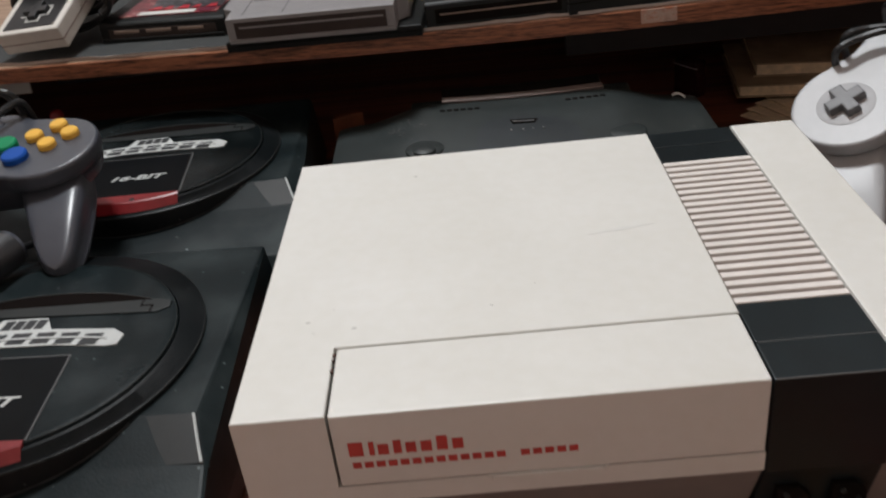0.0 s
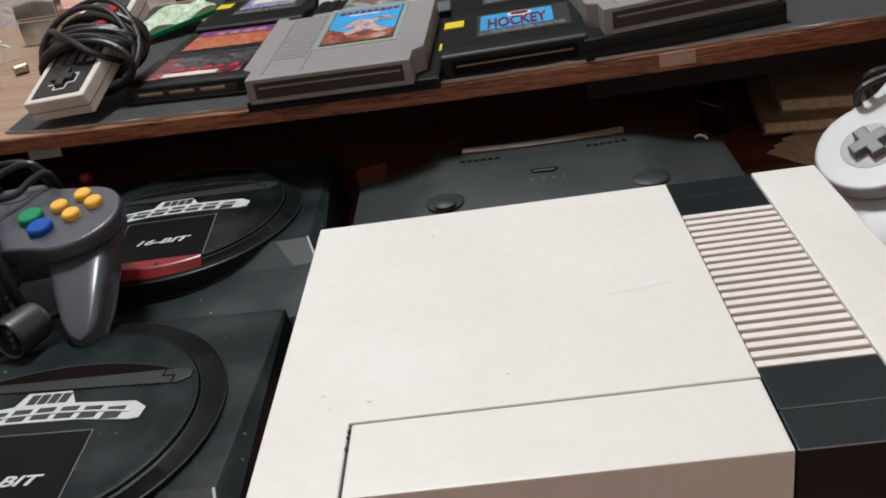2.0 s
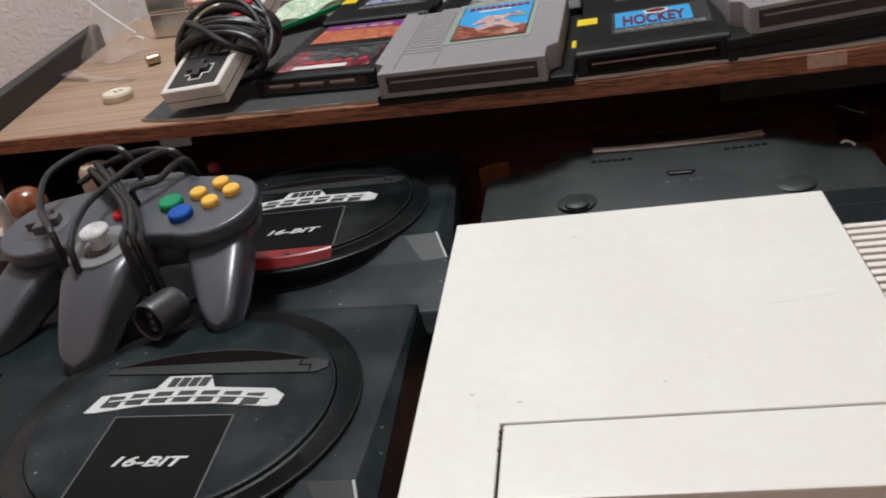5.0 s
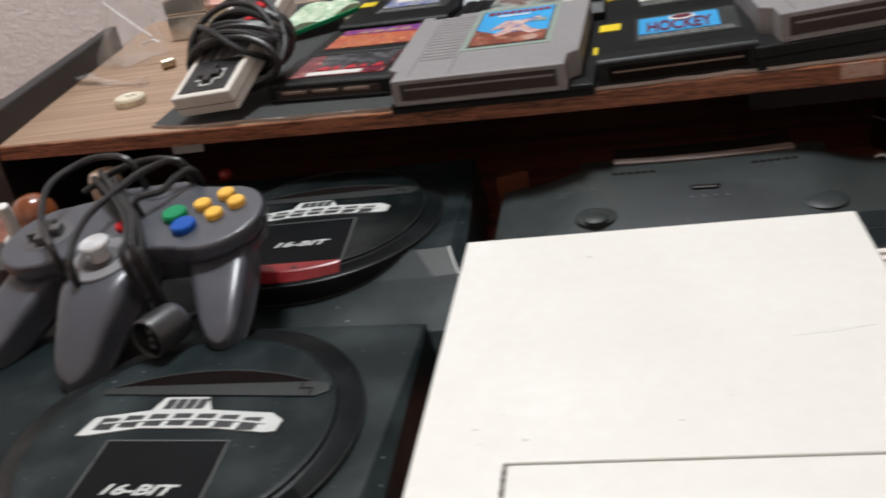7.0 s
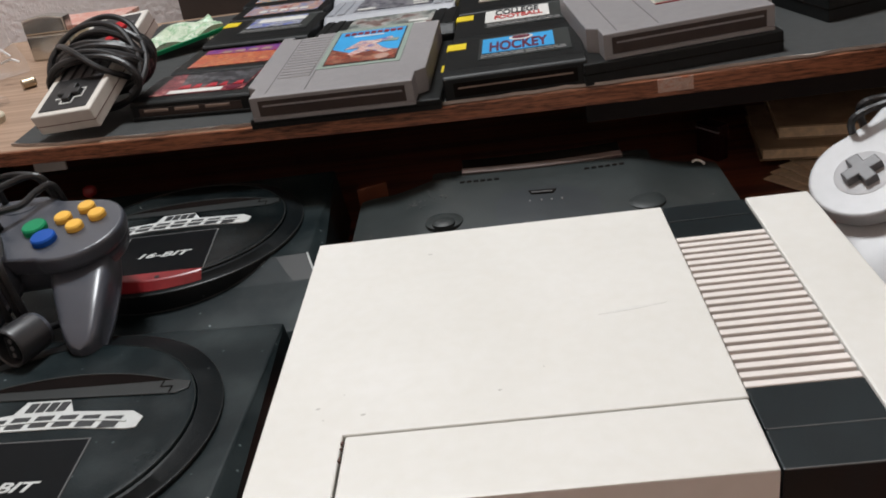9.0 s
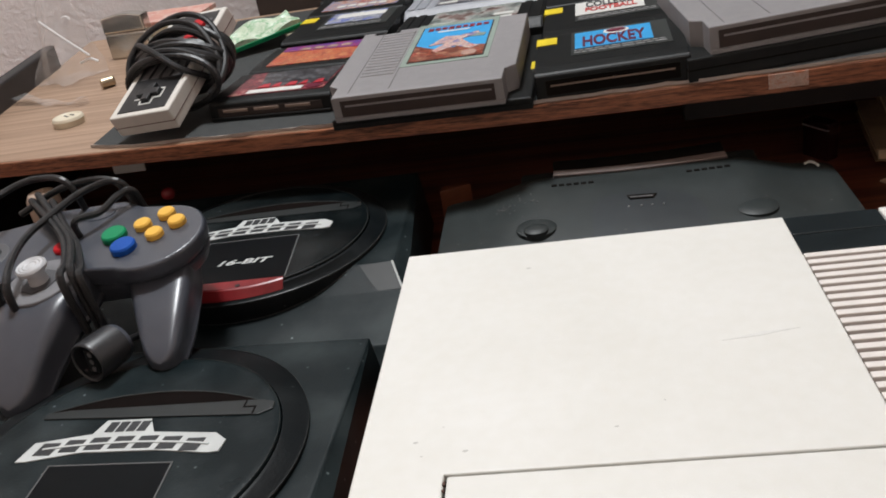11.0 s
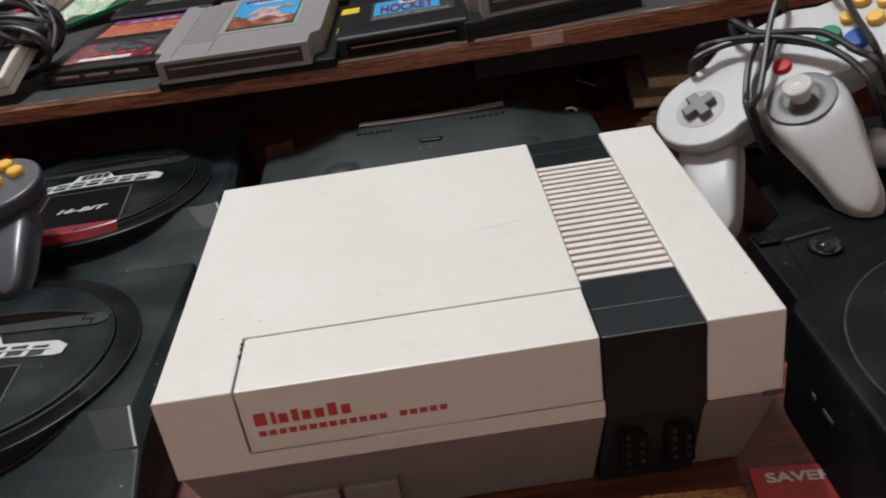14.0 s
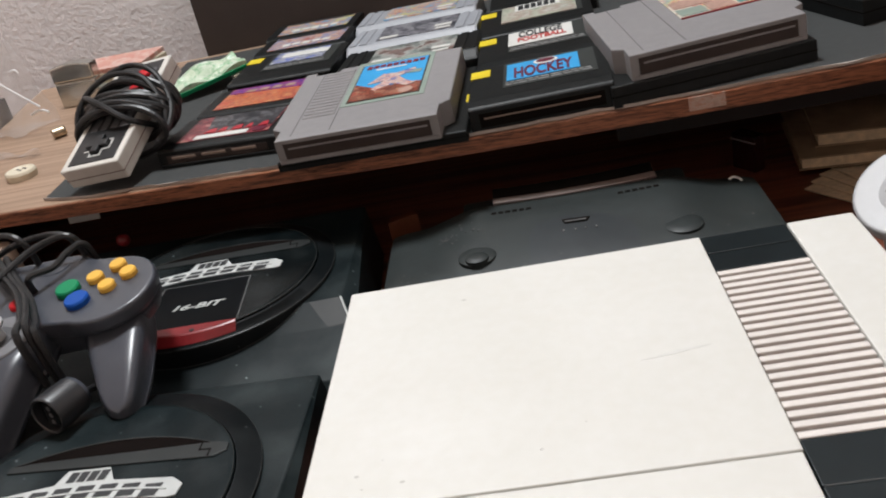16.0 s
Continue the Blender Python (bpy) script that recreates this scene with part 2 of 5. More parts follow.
def prism(pts, z0, z1, bevel=0.0, bm=None, seg=2):
    """A polygon in x, y, raised from z0 to z1."""
    bm = bm or bmesh.new()
    tmp = bmesh.new()
    lo = [tmp.verts.new((x, y, z0)) for x, y in pts]
    hi = [tmp.verts.new((x, y, z1)) for x, y in pts]
    n = len(pts)
    tmp.faces.new(lo)
    top = tmp.faces.new(hi)
    for i in range(n):
        tmp.faces.new((lo[i], lo[(i + 1) % n], hi[(i + 1) % n], hi[i]))
    bmesh.ops.recalc_face_normals(tmp, faces=tmp.faces)
    if bevel:
        bmesh.ops.bevel(tmp, geom=top.edges[:], offset=bevel, segments=seg, affect="EDGES", profile=0.6)
    return merge(bm, tmp)


def side(profile, x0, x1, bevel=0.0, bm=None, shape=None):
    """A y, z outline drawn along x."""
    bm = bm or bmesh.new()
    tmp = bmesh.new()
    a = [tmp.verts.new((x0, y, z)) for y, z in profile]
    b = [tmp.verts.new((x1, y, z)) for y, z in profile]
    n = len(profile)
    tmp.faces.new(a)
    tmp.faces.new(b)
    for i in range(n):
        tmp.faces.new((a[i], a[(i + 1) % n], b[(i + 1) % n], b[i]))
    bmesh.ops.recalc_face_normals(tmp, faces=tmp.faces)
    if bevel:
        bmesh.ops.bevel(tmp, geom=tmp.edges[:], offset=bevel, segments=2, affect="EDGES", profile=0.6)
    if shape:
        for v in tmp.verts:
            v.co = shape(v.co)
    return merge(bm, tmp)


def lathe(rings, cx=0.0, cy=0.0, n=64, bm=None, sx=1.0):
    bm = bm or bmesh.new()
    rows = []
    for r, z in rings:
        rows.append([bm.verts.new((cx + sx * r * math.cos(2 * math.pi * i / n), cy + r * math.sin(2 * math.pi * i / n), z)) for i in range(n)])
    for a, b in zip(rows, rows[1:]):
        for i in range(n):
            bm.faces.new((a[i], a[(i + 1) % n], b[(i + 1) % n], b[i]))
    bm.faces.new(rows[0][::-1])
    bm.faces.new(rows[-1])
    return bm


def loft(rings, bm=None):
    bm = bm or bmesh.new()
    rows = [[bm.verts.new(p) for p in r] for r in rings]
    n = len(rows[0])
    for a, b in zip(rows, rows[1:]):
        for i in range(n):
            bm.faces.new((a[i], a[(i + 1) % n], b[(i + 1) % n], b[i]))
    bm.faces.new(rows[0][::-1])
    bm.faces.new(rows[-1])
    return bm


def smooth_path(pts, per=8):
    out = []
    p = [Vector(q) for q in pts]
    p = [p[0] * 2 - p[1]] + p + [p[-1] * 2 - p[-2]]
    for i in range(1, len(p) - 2):
        for k in range(per):
            t = k / per
            a, b, c, d = p[i - 1], p[i], p[i + 1], p[i + 2]
            out.append(0.5 * (2 * b + (c - a) * t + (2 * a - 5 * b + 4 * c - d) * t * t + (3 * b - a - 3 * c + d) * t ** 3))
    out.append(p[-2])
    return out


def tube(pts, r, n=8, bm=None, per=8):
    bm = bm or bmesh.new()
    path = smooth_path(pts, per)
    up, rings = Vector((0.13, 0.21, 0.97)), []
    for i, q in enumerate(path):
        d = (path[min(i + 1, len(path) - 1)] - path[max(i - 1, 0)]).normalized()
        up = (up - d * up.dot(d)).normalized()
        s = d.cross(up)
        rr = r(i / (len(path) - 1)) if callable(r) else r
        rings.append([q + (up * math.cos(2 * math.pi * k / n) + s * math.sin(2 * math.pi * k / n)) * rr for k in range(n)])
    return loft(rings, bm)


def words(text, size, depth=0.0002, shear=0.0, align="CENTER", bold=0.0):
    cu = bpy.data.curves.new("writing", "FONT")
    cu.body, cu.size, cu.extrude, cu.shear, cu.align_x, cu.align_y, cu.offset = text, size, depth, shear, align, "CENTER", bold
    ob = bpy.data.objects.new("writing", cu)
    scene.collection.objects.link(ob)
    bpy.context.view_layer.update()
    me = bpy.data.meshes.new_from_object(ob.evaluated_get(bpy.context.evaluated_depsgraph_get()))
    bm = bmesh.new()
    bm.from_mesh(me)
    bpy.data.objects.remove(ob)
    bpy.data.curves.remove(cu)
    return bm


def moved(bm, m):
    bmesh.ops.transform(bm, matrix=m, verts=bm.verts[:])
    return bm


# ---- setting ----
SZ = 0.103          # top of the shelf
ST = 0.0112          # its thickness
tagged(part("desk", box(-1.1, 1.1, -0.45, 0.95, -0.03, 0.0, 0.002), M_DESK), "red-brown wood-grain desk top", "desk", kind="structure")
tagged(part("wall_back", box(-1.6, 1.6, 0.95, 1.05, -0.75, 1.9), M_WALL), "white textured plaster wall", "wall", kind="structure")
# unseen room shell, added to close the place and bounce light
tagged(part("wall_left", box(-1.7, -1.6, -1.2, 1.05, -0.75, 1.9), M_ROOM), "unseen room wall added for warm bounce light", "wall", kind="structure")
tagged(part("wall_right", box(1.6, 1.7, -1.2, 1.05, -0.75, 1.9), M_ROOM), "unseen room wall added for warm bounce light", "wall", kind="structure")
tagged(part("wall_front", box(-1.7, 1.7, -1.3, -1.2, -0.75, 1.9), M_ROOM), "unseen room wall added for warm bounce light", "wall", kind="structure")
tagged(part("ceiling", box(-1.7, 1.7, -1.3, 1.05, 1.9, 1.95), M_ROOM), "unseen plain ceiling added for bounce light", "ceiling", kind="structure")
tagged(part("floor", box(-1.7, 1.7, -1.3, 1.05, -0.8, -0.75), M_FLOOR), "unseen tan floor added for bounce light", "floor", kind="structure")


def shelf_edge(x):
    return 0.374 - 0.07 * x


def sag(x):
    """How far the board's underside climbs towards the right."""
    return 0.05 * max(0.0, x + 0.05) ** 2


def rise(x):
    """How far the board's top climbs towards the right."""
    return 0.8 * sag(x) + 0.012 * min(0.35, max(0.0, x))


def lay(x, y, z=0.0, rz=0.0):
    """A pose flat on the shelf's paper liner, z above it."""
    slope = math.degrees(math.atan((rise(x + 0.04) - rise(x - 0.04)) / 0.08))
    return pose(x, y, SZ + 0.0012 + rise(x) + z, 0, -slope, rz)


def build_shelf():
    e = thing("shelf", pose(0, 0, 0), "oak veneer shelf board raised over the desk on black sides", "shelf")
    xl, xr = -0.392, 0.60
    cols = [xl + (xr - xl) * i / 40 for i in range(41)]

    def slab(y0, y1, ztop, zlow, splay):
        rings = []
        for x in cols:
            back = x + (splay * (-0.055 + 0.075 * (x - xl) / (xr - xl)))
            lo, hi = SZ - ST + sag(x) + zlow, SZ + rise(x) + ztop
            rings.append([(x, y0(x), lo), (x, y0(x), hi - 0.0008), (x, y0(x) + 0.0005, hi), (back, y1(x), hi), (back, y1(x), lo)])
        return loft(rings)
    part("board", slab(shelf_edge, lambda x: 0.80, 0.0, 0.0, 1), M_SHELF, e)
    part("edge_band", slab(lambda x: shelf_edge(x) - 0.002, lambda x: shelf_edge(x) - 0.0002, -0.0004, 0.0, 0), M_EDGE, e, "dark reddish wood-grain edge band")
    bm = prism([(xl - 0.016, shelf_edge(xl) - 0.004), (xl - 0.001, shelf_edge(xl) - 0.004), (xl - 0.037, 0.690), (xl - 0.041, 0.697), (xl - 0.052, 0.694)], 0.0, SZ + 0.0225, 0.0025)
    part("side_panel", bm, M_BLACKWOOD, e, "black side panel standing above the board")
    bm = box(0.60, 0.615, 0.33, 0.80, 0.0, SZ + 0.03, 0.001)
    part("side_panel", bm, M_BLACKWOOD, e)
    return e


build_shelf()
bm = box(-0.243, 0.75, 0.802, 0.82, 0.0, 0.75, 0.001)
tagged(part("back_panel", bm, M_BROWN), "dark brown wooden back panel behind the shelf", "panel", kind="structure")

# added board, hides the bright wall behind the space under the shelf
bm = box(-0.455, 0.598, 0.700, 0.712, 0.0, SZ - ST - 0.0006, 0.001)
tagged(part("under_panel", bm, M_UNDER), "added board closing off the space under the shelf", "panel", kind="structure")


# ---- white game console ----
W, D, H = 0.256, 0.2025, 0.089
S1, S2, FX, FY = 0.1815, 0.2240, 0.0328, 0.0381     # band, flap corner


def lower_taper(co):
    k = 1 - co.z / 0.047
    return Vector((co.x - 0.013 * k * (co.x / W) + 0.012 * k * (1 - co.x / W), co.y + 0.012 * k * (1 - co.y / D), co.z))


def build_white_console():
    e = thing("game_console", pose(0, 0, 0), "boxy off-white and grey plastic game console with black stripe", "game console")
    bm = prism([(0, 0), (FX - 0.0004, 0), (FX - 0.0004, FY + 0.0004), (S1 - 0.0002, FY + 0.0004), (S1 - 0.0002, D), (0, D)], 0.048, H, 0.0009, seg=3)
    part("upper_shell", bm, M_BEIGE, e)
    part("front_sill", box(FX - 0.0050, S1 - 0.0002, -0.0001, FY + 0.01, 0.0481, 0.0565, 0.0002), M_BEIGE, e)
    part("right_shell", box(S2 + 0.0002, W, 0.0, D, 0.048, H, 0.0012), M_BEIGE, e)
    part("inner_core", box(0.004, W - 0.004, 0.004, D - 0.004, 0.045, H - 0.003), M_VOID, e)
    bm = box(FX + 0.0006, S1 - 0.0007, -0.0006, FY - 0.0006, 0.0572, H + 0.0001, 0.0011)
    flap = part("flap", bm, M_BEIGE, e, "hinged off-white cartridge door, closed")
    part("finger_lip", prism([(0.087, -0.0015), (0.125, -0.0015), (0.128, 0.001), (0.084, 0.001)], 0.0552, 0.0572, 0.0004), M_BEIGE, e)
    # red lettering as plain bars
    bm = bmesh.new()
    x = 0.0385
    for w, h in ((0.0062, 0.0068), (0.0022, 0.0066), (0.0046, 0.005), (0.0034, 0.0064), (0.0044, 0.005), (0.0046, 0.005), (0.0046, 0.0068), (0.0046, 0.005)):
        box(x, x + w * 0.80, -0.0009, -0.0004, 0.0710, 0.0710 + h * 0.90, bm=bm)
        x += w + 0.0008
    x = 0.0390
    for i in range(19):
        if i != 13:
            box(x, x + 0.0030, -0.0009, -0.0004, 0.0655, 0.0680, bm=bm)
        x += 0.00415
    part("lettering", bm, M_RED, flap, "red printed bars")
    # black band with vent
    bm = box(S1 + 0.0001, S2 - 0.0001, 0.0, 0.0205, 0.046, H - 0.0006, 0.0008)
    box(S1 + 0.0001, S2 - 0.0001, 0.0208, 0.0442, 0.046, H - 0.0006, 0.0006, bm=bm)
    part("black_band_front", bm, M_BLACKBAND, e, "glossy black plastic stripe")
    # grey line painting the highlight on the band's front edge
    part("wear_glint_edge", tube([(S1 + 0.001, 0.0002, H - 0.0008), ((S1 + S2) / 2, 0.0002, H - 0.0008), (S2 - 0.001, 0.0002, H - 0.0008)], 0.0004, 6), M_CMIDP, e, "painted highlight along the front edge")
    bm = tube([(S1 + 0.001, 0.0207, H - 0.0009), ((S1 + S2) / 2, 0.0207, H - 0.0009), (S2 - 0.001, 0.0207, H - 0.0009)], 0.0003, 6)
    part("seam_line", bm, M_CMIDP, e, "thin light seam")
    bm = box(S1 + 0.0003, S2 - 0.0003, 0.1675, 0.1845, 0.046, H - 0.0006, 0.0006)
    box(S1 + 0.0003, S2 - 0.0003, 0.185, D, 0.046, H - 0.0006, 0.0008, bm=bm)
    part("black_band_back", bm, M_BLACKBAND, e, "glossy black plastic stripe")
    # shallow bed; its dark colour stands in for shade between the ribs
    part("vent_bed", box(S1 + 0.0006, S2 - 0.0006, 0.0446, 0.1674, 0.06, H - 0.0022), M_SLOTDARK, e, "shallow bed coloured dark for the shade between ribs")
    n = 21
    for i in range(n):
        y0 = 0.0430 + i * (0.1672 - 0.0430) / n
        bm = box(S1 + 0.0001, S2 - 0.0005, y0 + 0.0012, y0 + 0.0047, H - 0.0062, H - 0.0001, 0.00025, 1)
        part("vent_rib", bm, M_RIB, e)
    # nicks and a faint smear on the top
    for x, y, r in ((0.0608, 0.1775, 0.0010), (0.0205, 0.0563, 0.0009), (0.0390, 0.0500, 0.0010), (0.0235, 0.0486, 0.0005), (0.1496, 0.0348, 0.0008), (0.0920, 0.0573, 0.0007), (0.2501, 0.0296, 0.0009), (0.2450, 0.0330, 0.0005), (0.0300, 0.0640, 0.0004), (0.1100, 0.0700, 0.0004)):
        r *= 0.75
        bm = prism([(x - r * 1.6, y - r * 0.3), (x - r * 0.2, y - r), (x + r * 1.5, y - r * 0.2), (x + r, y + r * 0.7), (x - r, y + r * 0.6)], H - 0.001, H + 0.00006)
        part("nick", bm, M_NICK, e, "small grey nick")
    part("smear", prism([(0.136, 0.1040), (0.150, 0.1052), (0.166, 0.1085), (0.152, 0.1078)], H - 0.001, H + 0.0001), M_SMEAR, e, "faint grey smear")
    for y, l in ((0.0335, 0.0016), (0.0240, 0.0022), (0.0305, 0.0007)):
        part("chip", prism([(FX - 0.0007, y), (FX + 0.0003, y - 0.0004), (FX + 0.0003, y + l), (FX - 0.0004, y + l * 0.8)], H - 0.001, H + 0.0002), M_SLOTDARK, e, "chipped seam edge")
    part("corner_patch", prism([(W - 0.0080, -0.0005), (W + 0.0003, -0.0005), (W + 0.0003, 0.004), (W - 0.0080, 0.004)], 0.0466, 0.0492, 0.0004), M_SLOTDARK, e, "dark patch at the corner")
    # lower half
    bm = box(0.001, S1, 0.001, D - 0.001, 0.003, 0.0470, 0.0012, skew=lower_taper)
    part("lower_shell", bm, M_GREY, e, "darker grey lower half")
    bm = box(S2, W - 0.001, 0.001, D - 0.001, 0.003, 0.0470, 0.0012, skew=lower_taper)
    part("lower_shell", bm, M_GREY, e, "darker grey lower half")
    bm = box(S1 + 0.0003, S2 - 0.0003, 0.0012, D - 0.002, 0.004, 0.0465, 0.0006, skew=lambda c: Vector((c.x - 0.004 * (1 - c.z / 0.047), c.y + 0.008 * (1 - c.z / 0.047), c.z)))
    part("port_panel", bm, M_BLACKBAND, e, "black panel with two ports")
    for cx in (0.1930, 0.2130):
        bm = bmesh.new()
        oct_ = [(-0.0062, -0.0105), (0.0062, -0.0105), (0.0062, 0.006), (0.002, 0.0108), (-0.0062, 0.0108)]
        prism(oct_, 0, 0.004, 0.0006, bm)
        moved(bm, pose(cx, 0.004, 0.027, 90, 0, 0))
        port = part("controller_port", bm, M_VOID, e, "black seven-pin port")
        bm = bmesh.new()
        for px, py in ((-0.003, -0.006), (-0.003, -0.001), (-0.003, 0.004), (-0.003, 0.0085), (0.003, -0.006), (0.003, -0.001), (0.003, 0.004)):
            lathe([(0.0011, 0.004), (0.0011, 0.0052), (0.0007, 0.0056)], px, py, 8, bm)
        moved(bm, pose(cx, 0.004, 0.027, 90, 0, 0))
        part("pin_block", bm, M_SLOTFLAP, port)
    for x0 in (0.040, 0.066):
        bm = box(x0, x0 + 0.024, 0.0022, 0.014, 0.012, 0.0285, 0.0012)
        part("push_button", bm, M_GREY, e, "square grey push button")
    for x in (0.03, 0.22):
        for y in (0.03, 0.17):
            part("foot", lathe([(0.006, 0.0), (0.006, 0.004)], x, y, 16), M_VOID, e)
    return e


build_white_console()


# ---- round-topped black consoles ----
def arc(cx, cy, r, a0, a1, n=24):
    return [(cx + r * math.cos(math.radians(a0 + (a1 - a0) * i / n)), cy + r * math.sin(math.radians(a0 + (a1 - a0) * i / n))) for i in range(n + 1)]


def build_round_console(m, label, red=True):
    e = thing("round_console", m, label, "game console", "black round-topped consoles")
    prof = [(0.004, 0.004), (0.0, 0.010), (0.002, 0.024), (0.010, 0.033), (0.053, 0.0420), (0.0765, 0.0488), (0.212, 0.0496), (0.2135, 0.006), (0.210, 0.004)]
    wid = lambda c: Vector((c.x * (1.0 + (0.034 if c.y > 0.0775 else 0.11) * min(1.0, max(0.0, (0.049 - c.z) / 0.012))), c.y, c.z))
    part("body", side(prof, -0.140, 0.1374, 0.0012, shape=wid), M_GEN, e, "dusty black plastic body")
    # corner slope, its lit look put into the colour
    bm = side([(0.0535, 0.0400), (0.0535, 0.0426), (0.0762, 0.0494), (0.0762, 0.0470)], 0.110, 0.1372, 0.0003, shape=wid)
    for v in bm.verts:
        if v.co.x < 0.12:
            v.co.z -= 0.0009
    part("wing", bm, M_WING, e, "sloped corner panel in a lit tone")
    part("wing_edge", tube([(0.1372, 0.0760, 0.0492), (0.1412, 0.0645, 0.0459), (0.1452, 0.0538, 0.0428)], 0.0007, 6), M_LOGO, e, "thin light edge line")
    # disc and the sloping ring round it
    dx, dy, dr = 0.0440, 0.1180, 0.0725
    ox, oy, orad = 0.0410, 0.1235, 0.0855

    def loop(x, y, r, z, n=128):
        return [Vector((x + r * math.cos(2 * math.pi * i / n), y + r * math.sin(2 * math.pi * i / n), z)) for i in range(n)]
    bm = loft([loop(ox, oy, orad, 0.026), loop(ox, oy, orad, 0.0506), loop(ox, oy, orad - 0.0004, 0.0513), loop(ox, oy, orad - 0.0012, 0.0516),
               loop(dx, dy, dr + 0.0022, 0.0558), loop(dx, dy, dr + 0.0006, 0.0561), loop(dx, dy, dr + 0.0004, 0.050)])
    part("ring", bm, M_GENRING, e, "glossy black ring round the disc", True)
    for x, y, r, z in ((ox, oy, orad - 0.0002, 0.0513), (dx, dy, dr - 0.0006, 0.0574)):
        bm = loft([loop(x, y, r + 0.00025, z - 0.001), loop(x, y, r + 0.00025, z), loop(x, y, r, z + 0.00012), loop(x, y, r - 0.0002, z - 0.001)])
        part("wear_glint_edge", bm, M_WORN, e, "thin worn edge line")
    pts = []
    for i in range(25):
        a = math.radians(-152 + 116 * i / 24)
        y = oy + (orad + 0.0003) * math.sin(a)
        zz = 0.033 + (y - 0.010) * 0.009 / 0.043 if y < 0.053 else 0.042 + (y - 0.053) * 0.0068 / 0.0235
        pts.append((ox + (orad + 0.0003) * math.cos(a), y, zz + 0.0003))
    part("dust_line", tube(pts, 0.0004, 6, per=2), M_RIM, e, "pale dust line at the foot of the ring")
    bm = loft([loop(dx, dy, dr, 0.045), loop(dx, dy, dr, 0.0566), loop(dx, dy, dr - 0.0005, 0.0572), loop(dx, dy, dr - 0.0015, 0.0575), loop(dx, dy, dr - 0.004, 0.0576), loop(dx, dy, 0.002, 0.0576)])
    disc = part("disc", bm, M_GENDISC, e, "raised round black disc", True)
    cx, cy = 0.0433, 0.1465
    sx = cx + 0.0057
    # cartridge slot across the back of the disc, a plate coloured as its shade
    up = arc(sx, cy + 0.0150 - 0.1255, 0.1255, 62.5, 117.5, 24)
    bm = prism(up + [(sx - 0.0582, cy + 0.0008), (sx + 0.0582, cy + 0.0008)], 0.050, 0.0580, 0.0002)
    part("slot_opening", bm, M_SLOTIN, disc, "dark brown plate for the shade in the slot")
    bm = prism([(x, y + 0.0005) for x, y in up] + [(x, y - 0.0001) for x, y in up[::-1]], 0.054, 0.0583)
    part("slot_rim", bm, M_WORN, disc, "worn slot edge")
    bm = prism([(sx - 0.0580, cy - 0.0030), (sx + 0.0530, cy - 0.0060), (sx + 0.0590, cy - 0.0020), (sx + 0.0585, cy + 0.0030), (sx + 0.0520, cy + 0.0050), (sx - 0.0470, cy + 0.0030), (sx - 0.0585, cy + 0.0012)], 0.054, 0.0584, 0.0003)
    part("slot_flap", bm, M_SLOTFLAP, disc, "smoky grey slot flap")
    bm = bmesh.new()
    for x0, x1, y0, y1 in ((0.0440, 0.0447, -0.0002, 0.0048), (0.0440, 0.0505, -0.0008, 0.0), (0.0498, 0.0505, -0.0056, -0.0002)):
        box(sx + x0, sx + x1, cy + y0, cy + y1, 0.057, 0.0586, bm=bm)
    part("notch", bm, M_VOID, disc, "black stepped notch")
    z = 0.0578
    # maker's plate, plain shapes only
    bm = prism([(cx + u, v) for u, v in ((-0.0492, 0.1130), (-0.0462, 0.1258), (-0.0200, 0.1308), (0.0130, 0.1308), (0.0430, 0.1285), (0.0496, 0.1235),
                (0.0488, 0.1160), (0.0440, 0.1152), (0.0180, 0.1182), (-0.0190, 0.1182), (-0.0440, 0.1130))], z - 0.004, z + 0.0004)
    prism([(cx + u, v) for u, v in ((-0.0196, 0.1304), (-0.0165, 0.1405), (0.0060, 0.1405), (0.0118, 0.1304))], z - 0.004, z + 0.0004, bm=bm)
    plate = part("badge", bm, M_LOGO, disc, "silver badge shape with dark bars")
    bm = bmesh.new()
    for i in range(7):
        x = cx - 0.0425 + i * 0.0120
        y0 = 0.1200 - 0.0032 * ((i - 3) / 3) ** 2
        prism([(x, y0), (x + 0.0086, y0), (x + 0.0102, y0 + 0.0082), (x + 0.0016, y0 + 0.0082)], z + 0.0002, z + 0.0007, bm=bm)
    part("badge_print", bm, M_INK, plate, "row of slanted dark bars")
    line = [(cx - 0.0395 + 0.0082 * i, 0.1233 - 0.0030 * ((i - 5) / 5) ** 2) for i in range(11)]
    part("badge_line", prism(line + [(x, y + 0.0011) for x, y in line[::-1]], z + 0.0004, z + 0.0009), M_LOGO, plate, "thin silver line")
    bm = bmesh.new()
    for i in range(4):
        x = cx - 0.0140 + i * 0.0054
        prism([(x, 0.1318), (x + 0.0043, 0.1318), (x + 0.0049, 0.1388), (x + 0.0006, 0.1388)], z + 0.0002, z + 0.0007, bm=bm)
    part("badge_print", bm, M_INK, plate, "four small dark bars")
    # gloss label and its outline
    part("label_panel", prism([(0.0165, 0.0545), (0.0768, 0.0545), (0.0725, 0.1095), (0.0135, 0.1095)], 0.0560, 0.0579), M_GLOSS, e, "glossy black label")
    bm = prism([(0.0157, 0.0545), (0.0165, 0.0545), (0.0135, 0.1102), (0.0127, 0.1102)], 0.0560, 0.0580)
    prism([(0.0768, 0.0545), (0.0776, 0.0545), (0.0733, 0.1102), (0.0725, 0.1102)], 0.0560, 0.0580, bm=bm)
    prism([(0.0135, 0.1095), (0.0725, 0.1095), (0.0725, 0.1102), (0.0135, 0.1102)], 0.0560, 0.0580, bm=bm)
